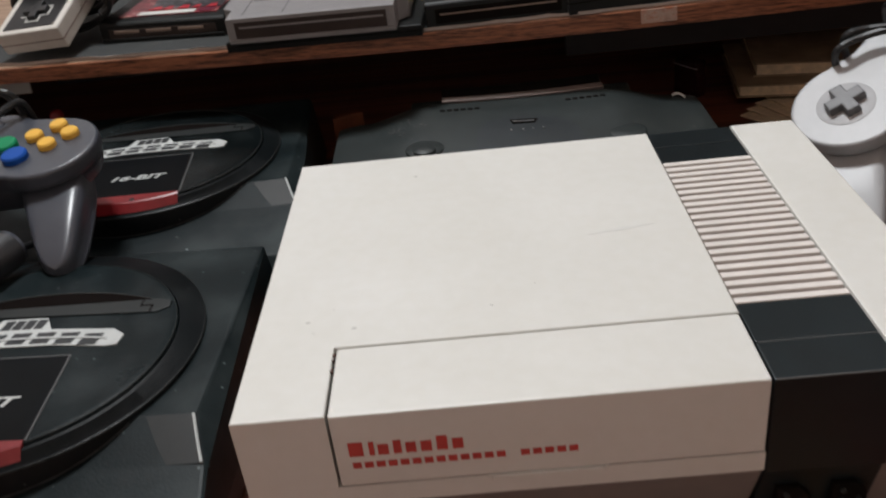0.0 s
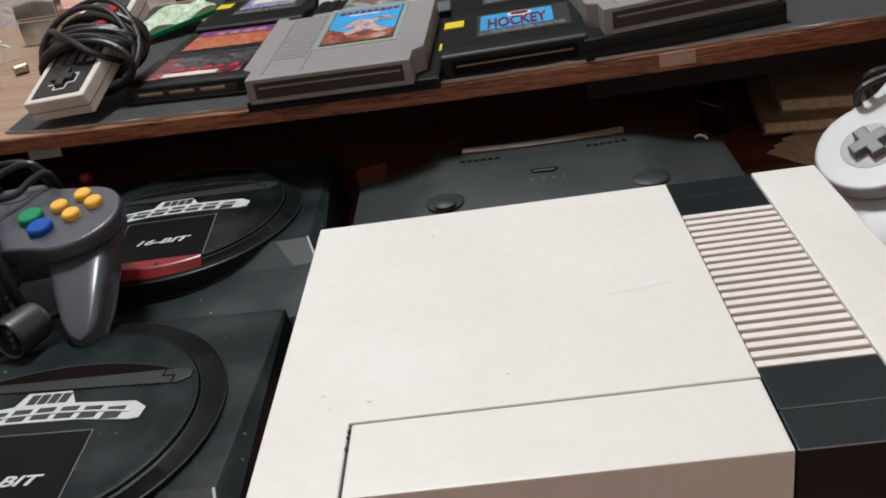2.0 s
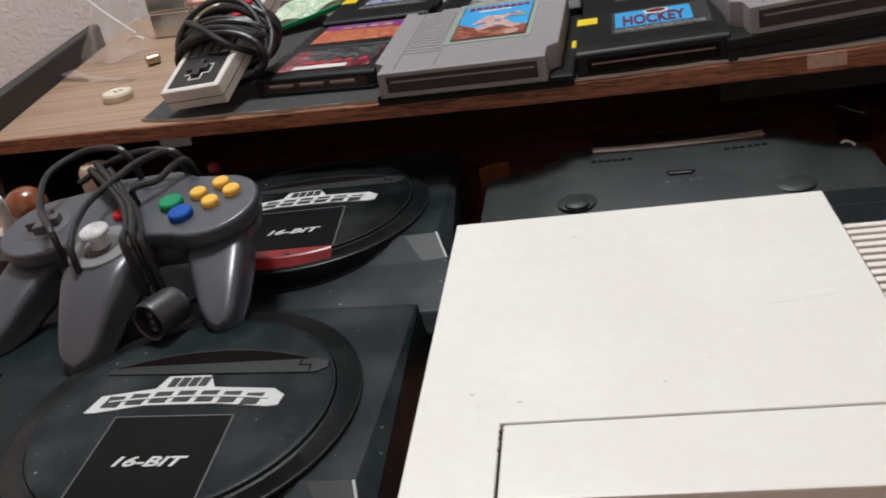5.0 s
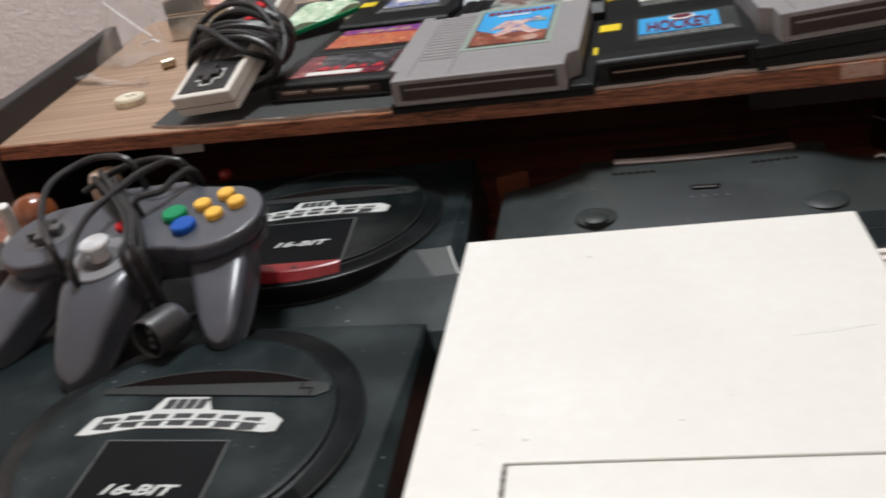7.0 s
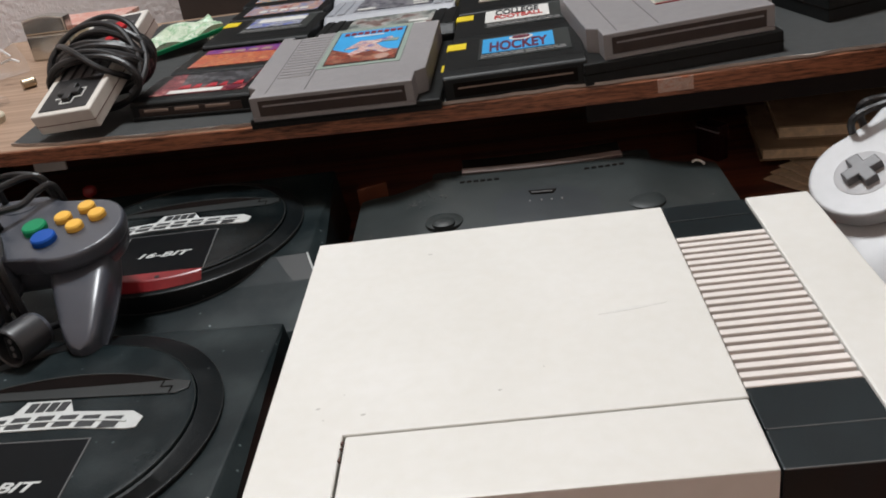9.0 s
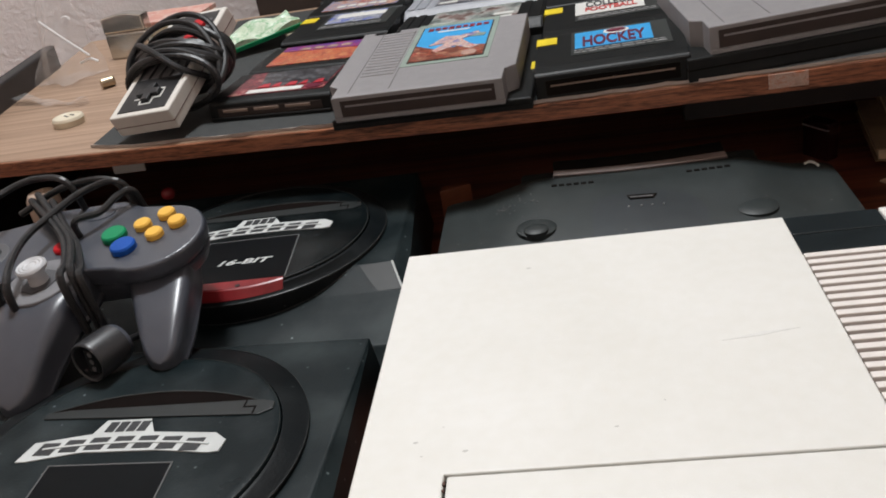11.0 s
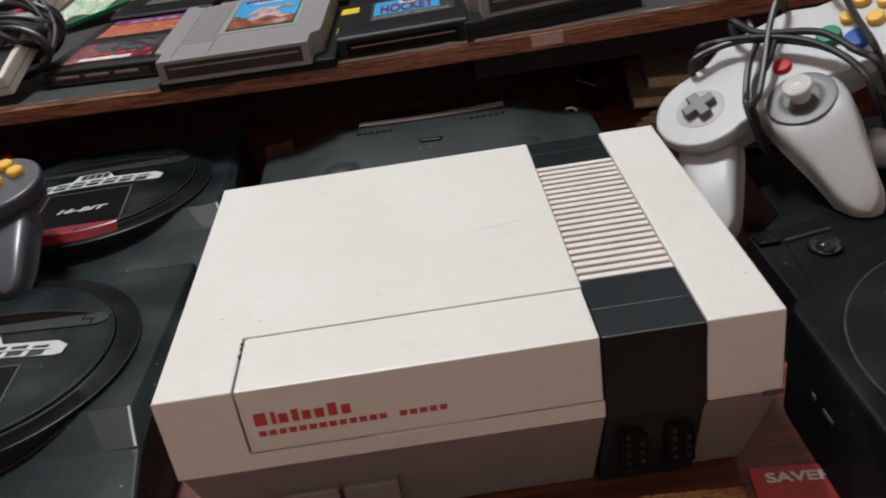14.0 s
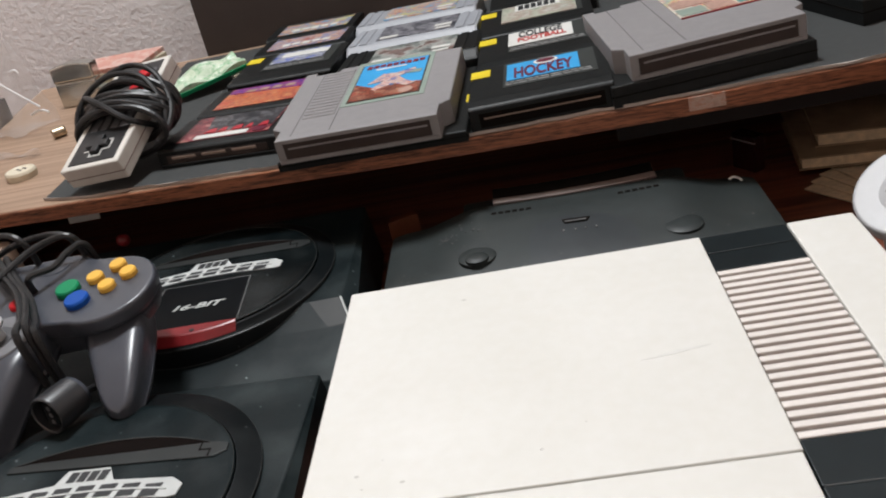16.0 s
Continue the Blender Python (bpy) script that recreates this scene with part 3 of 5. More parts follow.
    part("label_outline", bm, M_CMIDP, e)
    bm = words("16-BIT", 0.0088, 0.0001, 0.25, bold=0.00022)
    part("writing", moved(bm, Matrix.Translation((0.0437, 0.0785, 0.0581)) @ Matrix.Diagonal((1.42, 0.98, 1, 1))), M_LOGO, e, "silver lettering")
    # red strip bent down over the ring
    rings = []
    for i in range(17):
        x = 0.0165 + 0.0600 * i / 16
        yd = dy - math.sqrt(dr ** 2 - (x - dx) ** 2)
        yr = oy - math.sqrt((orad - 0.0022) ** 2 - (x - ox) ** 2)
        top = [(x, 0.0545, 0.0580), (x, yd, 0.0580), (x, yd - 0.0012, 0.0575), (x, yr, 0.0530)]
        rings.append(top + [(px, py, pz - 0.003) for px, py, pz in top[::-1]])
    part("red_strip", loft(rings), M_REDLABEL, e, "red strip with a small black mark")
    part("mark", lathe([(0.0016, 0.0570), (0.0016, 0.0584), (0.0004, 0.0585)], 0.0500, 0.0482, 16), M_INK, e)
    # controls at the left
    part("slider_recess", box(-0.112, -0.086, 0.150, 0.160, 0.040, 0.0500), M_VOID, e, "volume slider recess")
    part("slider", box(-0.094, -0.089, 0.152, 0.158, 0.044, 0.0522, 0.0006), M_CHAR, e)
    bm = lathe([(0.0105, 0.044), (0.0105, 0.0520), (0.0092, 0.0532), (0.0060, 0.0527), (0.0005, 0.0527)], -0.095, 0.120, 32)
    part("power_knob", bm, M_GENRING, e, "glossy round button", True)
    bm = box(-0.123, -0.106, 0.085, 0.104, 0.044, 0.0518, 0.001)
    part("push_button", bm, M_GENRING, e)
    # rear left vents
    bm = bmesh.new()
    for i in range(22):
        box(-0.136, -0.118, 0.190 - i * 0.0042 - 0.0020, 0.190 - i * 0.0042, 0.044, 0.0510, bm=bm)
    part("vent_ribs", bm, M_GENRING, e)
    return e


G1 = build_round_console(pose(-0.1758, -0.0117, 0, 0, 0, -3.2), "black plastic console with a round disc and silver badge, dusty")
G2 = copy_thing(G1, pose(-0.164, 0.2005, 0))
G2["label"] = "black round-topped console half under the shelf, its red strip showing"
# rear disc gets the darker copy, shelf shade in its colour
for ob in G2.children_recursive:
    if ob.type == "MESH" and ob.name.split(".")[0] == "disc":
        ob.material_slots[0].link = "OBJECT"
        ob.material_slots[0].material = M_SHADEDISC


def hull(pieces, voxel, rounds=6):
    """Joins shapes into one moulded skin."""
    bm = bmesh.new()
    for p in pieces:
        merge(bm, p)
    me = bpy.data.meshes.new("skin")
    bm.to_mesh(me)
    bm.free()
    ob = bpy.data.objects.new("skin", me)
    scene.collection.objects.link(ob)
    r = ob.modifiers.new("r", "REMESH")
    r.mode, r.voxel_size = "VOXEL", voxel
    sm = ob.modifiers.new("s", "SMOOTH")
    sm.factor, sm.iterations = 0.5, rounds
    bpy.context.view_layer.update()
    out = bpy.data.meshes.new_from_object(ob.evaluated_get(bpy.context.evaluated_depsgraph_get()))
    bpy.data.objects.remove(ob)
    bpy.data.meshes.remove(me)
    bm = bmesh.new()
    bm.from_mesh(out)
    bpy.data.meshes.remove(out)
    return bm


def field(x0, x1, y0, y1, nx, ny, top, z0=0.0):
    """A block whose top follows top(u, v), u and v from 0 to 1."""
    bm = bmesh.new()
    g = [[bm.verts.new((x0 + (x1 - x0) * i / nx, y0 + (y1 - y0) * j / ny, top(i / nx, j / ny))) for i in range(nx + 1)] for j in range(ny + 1)]
    for j in range(ny):
        for i in range(nx):
            bm.faces.new((g[j][i], g[j][i + 1], g[j + 1][i + 1], g[j + 1][i]))
    rim = g[0] + [g[j][nx] for j in range(1, ny + 1)] + g[ny][nx - 1::-1] + [g[j][0] for j in range(ny - 1, 0, -1)]
    low = [bm.verts.new((v.co.x, v.co.y, z0)) for v in rim]
    n = len(rim)
    for i in range(n):
        bm.faces.new((rim[i], low[i], low[(i + 1) % n], rim[(i + 1) % n]))
    bm.faces.new(low)
    return bm


# ---- charcoal cartridge console behind the white one ----
def build_charcoal_console():
    e = thing("charcoal_console", pose(0, 0, 0), "charcoal curved plastic cartridge console, dusty, partly in shadow", "game console")

    x0, x1, y0, y1 = -0.001, 0.2475, 0.207, 0.3620

    def ease(k):
        k = min(1.0, max(0.0, k))
        return k * k * (3 - 2 * k)

    def top(u, v):
        x = (u - 0.5) * 2
        z = 0.028 + 0.0185 * math.sin(min(1, v / 0.55) * math.pi / 2)
        z += 0.0095 * ease((0.86 - abs(x)) / 0.38) * ease((v - 0.25) / 0.62)
        return z - 0.0030 * abs(x) ** 14 - 0.0015 * ease((v - 0.955) / 0.045)

    def skin(x, y):
        return top((x - x0) / (x1 - x0), min(1.0, (y - y0) / (y1 - y0)))

    def on_skin(bm, lift):
        """Bends a flat plate's top to the body, lifted a little."""
        for v in bm.verts:
            v.co.z = skin(v.co.x, v.co.y) + (lift if v.co.z > 0.05 else -0.006)
        return bm
    part("body", field(x0, x1, y0, y1, 64, 48, top, 0.004), M_CHAR, e, "charcoal moulded body", True)
    pts = [(0.0725 + 0.1115 * i / 14, 0.3545 + 1.2 * (0.0725 + 0.1115 * i / 14 - 0.128) ** 2) for i in range(15)]
    # solid plate; its black is the painted shade of the slot
    part("slot_opening", prism(pts + [(x, yy + 0.026) for x, yy in pts[::-1]], 0.040, 0.0568), M_VOID, e, "black plate for the shade in the cartridge slot")
    part("slot_flap", prism(pts + [(x, yy + 0.0080) for x, yy in pts[::-1]], 0.048, 0.0576, 0.0006), M_FLAPBROWN, e, "brownish dust flap")
    part("back_hood", side([(0.3640, 0.004), (0.3640, 0.0485), (0.3800, 0.0500), (0.3960, 0.0440), (0.3980, 0.004)], 0.050, 0.205, 0.0015), M_CHAR, e, "shadowed rear of the body")
    # expansion door with notch
    door = [(0.0925, 0.2640), (0.1560, 0.2600), (0.1600, 0.2660), (0.1610, 0.2930), (0.1585, 0.3040), (0.1520, 0.3120), (0.1400, 0.3190), (0.1270, 0.3220), (0.1130, 0.3215), (0.1010, 0.3180), (0.0950, 0.3080)]
    door = [(x + (u - x) * k / 5, y + (v - y) * k / 5) for (x, y), (u, v) in zip(door, door[1:] + door[:1]) for k in range(5)]
    mid = (sum(p[0] for p in door) / len(door), sum(p[1] for p in door) / len(door))
    rings = []
    for k, zz in ((1.0, 0.045), (1.0, 0.055)) + tuple((q / 100, 0.0551) for q in (98, 90, 80, 70, 60, 50, 40, 30, 20, 10, 2)):
        rings.append([(mid[0] + (x - mid[0]) * k, mid[1] + (y - mid[1]) * k, zz) for x, y in door])
    part("expansion_door", on_skin(loft(rings), 0.0016), M_CHARDOOR, e, "rounded blue-grey expansion door", True)
    part("door_notch", on_skin(prism([(0.1165, 0.3165), (0.1180, 0.3120), (0.1320, 0.3112), (0.1345, 0.3152)], 0.049, 0.0582), 0.0024), M_VOID, e)
    part("notch_lip", on_skin(prism([(0.1182, 0.3126), (0.1318, 0.3118), (0.1318, 0.3130), (0.1182, 0.3138)], 0.049, 0.0582), 0.0028), M_CMIDP, e)
    for i, x in enumerate((0.1165, 0.1240, 0.1305, 0.1370)):
        zz = skin(x, 0.3045)
        part("light_dot", lathe([(0.0006, zz - 0.004), (0.0006, zz + 0.0022)], x, 0.3045 - 0.0004 * i, 8), M_CMID0, e)
    for x in (0.0605, 0.1890):
        zz = skin(x, 0.295) - (0.0 if x < 0.1 else 0.0009)
        bm = lathe([(0.0125, zz - 0.006), (0.0122, zz + 0.0004), (0.0108, zz + 0.0012), (0.006, zz + 0.0018), (0.0005, zz + 0.0020)], x, 0.295, 32)
        part("switch_mount", bm, M_CHAR, e, "raised round switch", True)
        if x < 0.1:
            part("switch", lathe([(0.0070, zz), (0.0068, zz + 0.0024), (0.0052, zz + 0.0034), (0.002, zz + 0.0037), (0.0004, zz + 0.0037)], x, 0.289, 24, sx=1.1), M_CHAR, e, smooth=True)
    rs = random.Random(21)
    bm = bmesh.new()
    for _ in range(22):
        px, py, pr = 0.043 + rs.gauss(0, 0.009), 0.327 + rs.gauss(0, 0.006), rs.uniform(0.0003, 0.0007)
        zz = skin(px, py)
        box(px - pr, px + pr, py - pr * 0.8, py + pr, zz - 0.002, zz + 0.0004, bm=bm)
    part("dust_specks", bm, M_CMIDP, e, "pale dust specks")
    for xm in (0.0845, 0.1695):
        bm = bmesh.new()
        for i in range(6):
            px = xm + (i - 2.5) * 0.0047
            py = 0.3425 + 0.6 * (px - 0.128) ** 2
            zz = skin(px, py)
            box(px - 0.0017, px + 0.0017, py - 0.0013, py + 0.0013, zz - 0.002, zz + 0.0005, bm=bm)
        part("vent_grille", bm, M_VOID, e)
    return e


build_charcoal_console()


# ---- flat black console with controls, and the round-lidded one before it ----
def build_flat_console():
    e = thing("flat_black_console", pose(0, 0, 0), "flat dusty black console with slider slot and round button", "game console")
    part("body", prism([(0.2895, 0.035), (0.56, 0.035), (0.56, 0.262), (0.320, 0.262), (0.3135, 0.150), (0.2980, 0.134), (0.2890, 0.131)], 0.004, 0.0455, 0.0015), M_LIDBLACK, e, "dusty black body")
    part("edge_seam", prism([(0.3010, 0.080), (0.3016, 0.080), (0.3046, 0.118), (0.3040, 0.118)], 0.030, 0.0460), M_VOID, e)
    part("latch", prism([(0.2905, 0.118), (0.3020, 0.118), (0.3000, 0.131), (0.2900, 0.131)], 0.030, 0.0480, 0.0014), M_KNOB, e, "glossy latch")
    part("slot", prism([(0.3065, 0.1220), (0.3320, 0.1275), (0.3305, 0.1385), (0.3055, 0.1330)], 0.030, 0.0459), M_VOID, e)
    part("slot_rim", prism([(0.3050, 0.1190), (0.3330, 0.1250), (0.3325, 0.1275), (0.3045, 0.1215)], 0.030, 0.0468, 0.0005), M_CHAR, e)
    bm = lathe([(0.0094, 0.040), (0.0094, 0.0462), (0.0086, 0.0476), (0.0074, 0.0466), (0.0050, 0.0464), (0.0042, 0.0482), (0.0028, 0.0492), (0.0006, 0.0495)], 0.3215, 0.1080, 40)
    part("round_button", bm, M_KNOB, e, "glossy round button", True)
    part("rear_ridge", box(0.322, 0.56, 0.232, 0.250, 0.040, 0.0505, 0.0015), M_GENRING, e)
    return e


build_flat_console()


def build_lid_console():
    e = thing("round_lid_console", pose(0, 0, 0), "black console with chamfered corner and grooved round lid", "game console")
    body = [(0.2800, -0.10), (0.2800, 0.050), (0.2840, 0.0575), (0.335, 0.0955), (0.352, 0.102), (0.53, 0.102), (0.53, -0.10)]
    bm = prism(body, 0.003, 0.0520, 0.004, seg=4)
    for v in bm.verts:
        k = max(0, 1 - v.co.z / 0.05)
        v.co.x -= 0.006 * k * (1 if v.co.x < 0.4 else -1)
        v.co.y -= 0.010 * k if v.co.y > 0 else 0
    part("body", bm, M_LIDBLACK, e, "dusty black body")
    bm = lathe([(0.0905, 0.040), (0.0905, 0.0528), (0.0897, 0.0536), (0.0885, 0.0538), (0.0850, 0.0544), (0.078, 0.0551), (0.04, 0.0568), (0.001, 0.0572)], 0.3790, -0.004, 96)
    part("lid", bm, M_LIDBLACK, e, "round black lid with worn rim", True)
    bm = lathe([(0.0907, 0.052), (0.0907, 0.0536), (0.0903, 0.0540), (0.0900, 0.0536)], 0.3790, -0.004, 96)
    part("lid_rim", bm, M_RIM, e, "worn grey rim", True)
    bm = bmesh.new()
    for y0, l in ((0.013, 0.005), (-0.004, 0.012)):
        box(0.2764, 0.2768, y0, y0 + l * 0.8, 0.028, 0.0300, bm=bm)
    part("print", bm, M_CMIDP, e, "small worn grey bars")
    return e


build_lid_console()

# ---- three-pronged controllers ----
M_CGREY = mat("light_grey_controller_plastic", (0.46, 0.465, 0.475), 0.36, 0.04, 120, 0.06, 1500, spec=0.4)
M_CCHAR = mat("charcoal_controller_plastic", (0.055, 0.061, 0.076), 0.30, 0.06, 120, 0.08, 1500, spec=0.75)
M_CMID = mat("mid_grey_bowl_plastic", (0.100, 0.100, 0.104), 0.4, 0.06)
M_CBOWL = mat("smoke_grey_bowl_plastic", (0.19, 0.19, 0.20), 0.4, 0.06)
M_CPAD = mat("grey_pad_plastic", (0.13, 0.13, 0.135), 0.45, 0.08, 300, 0.15, 1200)
M_CPADDARK = mat("dark_pad_plastic", (0.075, 0.075, 0.08), 0.45, 0.08)
M_CAP = mat("white_stick_plastic", (0.58, 0.58, 0.57), 0.5, 0.04)
M_CAPGREY = mat("pale_stick_plastic", (0.50, 0.50, 0.51), 0.5, 0.04)
M_YEL = mat("yellow_button", (0.80, 0.46, 0.080), 0.42, 0.05, spec=0.2)
M_GRN = mat("green_button", (0.008, 0.23, 0.095), 0.42, 0.05, spec=0.2)
M_BLU = mat("blue_button", (0.008, 0.075, 0.36), 0.42, 0.05, spec=0.2)
M_REDB = mat("red_button", (0.50, 0.012, 0.018), 0.42, 0.05, spec=0.2)
M_PADDISH = mat("pale_dish_plastic", (0.40, 0.40, 0.41), 0.5, 0.03)
M_CORD = mat("black_cord_rubber", (0.012, 0.012, 0.013), 0.42, 0.2)


def build_controller(m, label, shell, bowl, pad, cap, tips, cords):
    e = thing("game_controller", m, label, "game controller", "three-pronged controllers")
    pieces = []
    for x in (-0.050, 0.0535):
        pieces.append(lathe([(0.0280, -0.0110), (0.0300, -0.008), (0.0304, -0.003), (0.0300, -0.0006), (0.0292, 0.0), (0.001, 0.0)], x, 0.0, 40))
    pieces.append(prism([(-0.052, -0.029), (-0.022, -0.0245), (0.022, -0.0245), (0.052, -0.029), (0.052, 0.0305), (0.036, 0.0335), (0.022, 0.0425), (-0.022, 0.0425), (-0.036, 0.0335), (-0.050, 0.0305)], -0.011, 0.0, 0.0012))
    part("face_shell", hull(pieces, 0.0009, 2), shell, e, "moulded upper shell", True)
    pieces = []
    for x in (-0.050, 0.0535):
        pieces.append(lathe([(0.016, -0.026), (0.0250, -0.021), (0.0285, -0.0130), (0.001, -0.0128)], x, 0.002, 32))
    pieces.append(prism([(-0.050, -0.022), (0.050, -0.022), (0.050, 0.026), (-0.050, 0.026)], -0.026, -0.0135, 0.003))
    part("back_shell", hull(pieces, 0.0014, 5), shell, e, "moulded lower shell", True)
    def handle(rows):
        """A prong with a flat, softly crowned top and steep sides; rows of middle x, y, top z, half width, depth."""
        rings = []
        n = 34
        for j in range(n + 1):
            t = j / n
            k = t * (len(rows) - 1)
            i0 = min(int(k), len(rows) - 2)
            f = k - i0
            before, after = rows[max(i0 - 1, 0)], rows[min(i0 + 2, len(rows) - 1)]
            x, y, z, w, d = [q0 + 0.5 * f * (q1 - qa + f * (2 * qa - 5 * q0 + 4 * q1 - qb + f * (3 * (q0 - q1) + qb - qa)))
                             for qa, q0, q1, qb in zip(before, rows[i0], rows[i0 + 1], after)]
            end = math.sqrt(max(0.015, 1 - max(0.0, (t - 0.84) / 0.16) ** 2.0))
            z -= d * 0.12 * (1 - end)
            w, d = w * end, d * (0.35 + 0.65 * end)
            ring = []
            for i in range(64):
                q = 2 * math.pi * (i + 0.5) / 64
                cs, sn = math.cos(q), math.sin(q)
                pz = 0.24 if sn > 0 else 0.8
                px = 0.42 if sn > 0 else 0.7
                taper = 1.0 + (0.06 if sn < -0.05 else 0.0)
                ring.append(Vector((x + w * taper * math.copysign(abs(cs) ** px, cs), y, z - d / 2 + d / 2 * math.copysign(abs(sn) ** pz, sn) - 0.0022 * (cs * abs(cs)) ** 2)))
            rings.append(ring)
        return loft(rings)
    tl, tm, tr = tips
    for (tx, ty, tz), sg in ((tl, -1), (tr, 1)):
        rows = [(sg * 0.0560, 0.002, -0.0105, 0.0150, 0.024), (sg * 0.0590, -0.019, -0.0105, 0.0182, 0.027), (sg * 0.0600 * 0.5 + tx * 0.5, -0.020 * 0.5 + ty * 0.5, tz * 0.50 - 0.0030, 0.0140, 0.026), (tx, ty, tz, 0.0076, 0.016)]
        part("handle", handle(rows), shell, e, "tapered smooth handle", True)
    rows = [(0.0, -0.008, -0.0010, 0.0225, 0.026), (0.0, -0.031, -0.0006, 0.0236, 0.028), (0.0, -0.051, -0.0016, 0.0205, 0.029), (tm[0] * 0.5, -0.074, tm[2] * 0.45, 0.0148, 0.027), (tm[0], tm[1], tm[2], 0.0105, 0.018)]
    part("handle", handle(rows), shell, e, "tapered smooth middle handle", True)
    # cross pad
    bm = prism([(-0.0100, -0.0035), (-0.0035, -0.0035), (-0.0035, -0.0100), (0.0035, -0.0100), (0.0035, -0.0035), (0.0100, -0.0035), (0.0100, 0.0035), (0.0035, 0.0035), (0.0035, 0.0100), (-0.0035, 0.0100), (-0.0035, 0.0035), (-0.0100, 0.0035)], -0.002, 0.0052, 0.0008)
    part("d_pad", moved(bm, pose(-0.052, 0, 0, 0, 0, 9)), pad, e, "cross-shaped pad")
    bm = lathe([(0.0150, -0.002), (0.0150, 0.0001), (0.0142, 0.0004), (0.001, 0.0004)], -0.052, 0, 40)
    part("pad_dish", bm, pad if shell is M_CCHAR else M_PADDISH, e, smooth=True)

    def button(name, x, y, r, h, ma, lab):
        part(name, lathe([(r, -0.003), (r, h - 0.0012), (r - 0.0008, h - 0.0002), (r * 0.5, h), (0.0004, h)], x, y, 28), ma, e, lab, True)
    button("start_button", 0.0, -0.001, 0.0055, 0.0030, M_REDB, "round red button")
    button("b_button", 0.0305, 0.003, 0.0072, 0.0042, M_GRN, "round green button")
    button("a_button", 0.0410, -0.0100, 0.0072, 0.0042, M_BLU, "round blue button")
    for x, y in ((0.0455, 0.0098), (0.0572, 0.0182), (0.0563, -0.0010), (0.0668, 0.0084)):
        button("yellow_button", x, y, 0.0051, 0.0040, M_YEL, "small yellow button")
    bm = lathe([(0.0196, -0.006), (0.0195, 0.0000), (0.0190, 0.0005), (0.0150, 0.0009), (0.0115, 0.0007), (0.0108, 0.0003), (0.0004, 0.0002)], -0.001, -0.0305, 48)
    part("stick_bowl", bm, bowl, e, "round stick bowl", True)
    part("stick_well", lathe([(0.0105, 0.0), (0.0105, 0.0008), (0.0004, 0.0009)], -0.001, -0.0305, 8), M_CPADDARK, e, "dark eight-sided well")
    stick = part("stick", lathe([(0.0062, -0.002), (0.0050, 0.003), (0.0047, 0.0070), (0.0052, 0.0080)], -0.001, -0.0305, 20), cap, e, "pale thumb stick", True)
    bm = lathe([(0.0050, 0.0078), (0.0080, 0.0086), (0.0084, 0.0108), (0.0076, 0.0119), (0.0066, 0.0114), (0.0058, 0.0119), (0.0048, 0.0114), (0.0038, 0.0119), (0.0028, 0.0114), (0.0016, 0.0118), (0.0003, 0.0118)], -0.001, -0.0305, 32)
    part("stick_cap", bm, cap, stick, "ringed cap", True)
    part("badge", lathe([(0.0065, -0.001), (0.0065, 0.0004), (0.001, 0.0005)], 0.008, 0.031, 24, sx=1.7), shell, e)
    for pts in cords:
        part("cord", tube(pts, 0.0021, 8), M_CORD, e, "black wrapped cable")
    return e


def over(pts, z=0.0095, dive=True):
    """Cable points over the face, its ends tucked down beside the body."""
    out = [(x, y, z + 0.0015 * math.sin(7 * x / 0.02)) for x, y in pts]
    if dive:
        a, b = out[0], out[-1]
        out = [(a[0] * 1.04, a[1] * 1.1, -0.012)] + out + [(b[0] * 1.03, b[1] * 1.06, -0.022)]
    return out


CORD_G = [over([(-0.003, 0.040), (-0.005, 0.021), (-0.016, 0.004), (-0.026, -0.016), (-0.030, -0.030)]),
          over([(0.020, 0.042), (0.006, 0.023), (-0.008, -0.002), (-0.021, -0.024), (-0.029, -0.034)], 0.013),
          over([(0.004, 0.012), (-0.008, -0.003), (-0.018, -0.011), (-0.024, -0.024), (-0.028, -0.033)], 0.010, False) + [(-0.030, -0.040, -0.02)],
          over([(-0.044, 0.030), (-0.027, 0.031), (-0.008, 0.024), (0.014, 0.003), (0.026, -0.020), (0.031, -0.045)], 0.010),
          over([(-0.037, 0.035), (-0.022, 0.033), (0.000, 0.016), (0.018, -0.005), (0.028, -0.030), (0.030, -0.056)], 0.0125),
          over([(-0.012, 0.040), (-0.002, 0.021), (0.024, -0.005), (0.034, -0.030), (0.038, -0.049)], 0.0145),
          over([(0.047, 0.036), (0.048, 0.019), (0.044, -0.010), (0.041, -0.040)], 0.016)]
CORD_C = [over([(-0.018, -0.040), (-0.040, -0.012), (-0.052, 0.020), (-0.047, 0.040), (-0.030, 0.049), (-0.006, 0.040)], 0.019),
          over([(-0.007, -0.046), (-0.014, -0.012), (-0.009, 0.018), (0.005, 0.037), (0.026, 0.040)], 0.013),
          over([(-0.030, 0.042), (-0.006, 0.014), (0.012, -0.008), (0.024, -0.030), (0.030, -0.045)], 0.012),
          over([(-0.022, 0.040), (0.000, 0.010), (0.017, -0.012), (0.029, -0.034), (0.034, -0.046)], 0.010),
          over([(-0.036, 0.042), (-0.012, 0.016), (0.008, -0.008), (0.020, -0.032), (0.025, -0.048)], 0.010),
          over([(0.006, 0.010), (0.017, 0.021), (0.024, 0.033), (0.031, 0.040)], 0.008),
          [(-0.05, 0.045, 0.0), (-0.02, 0.052, 0.010), (0.012, 0.050, 0.012), (0.026, 0.042, 0.002), (0.028, 0.036, -0.016)]]
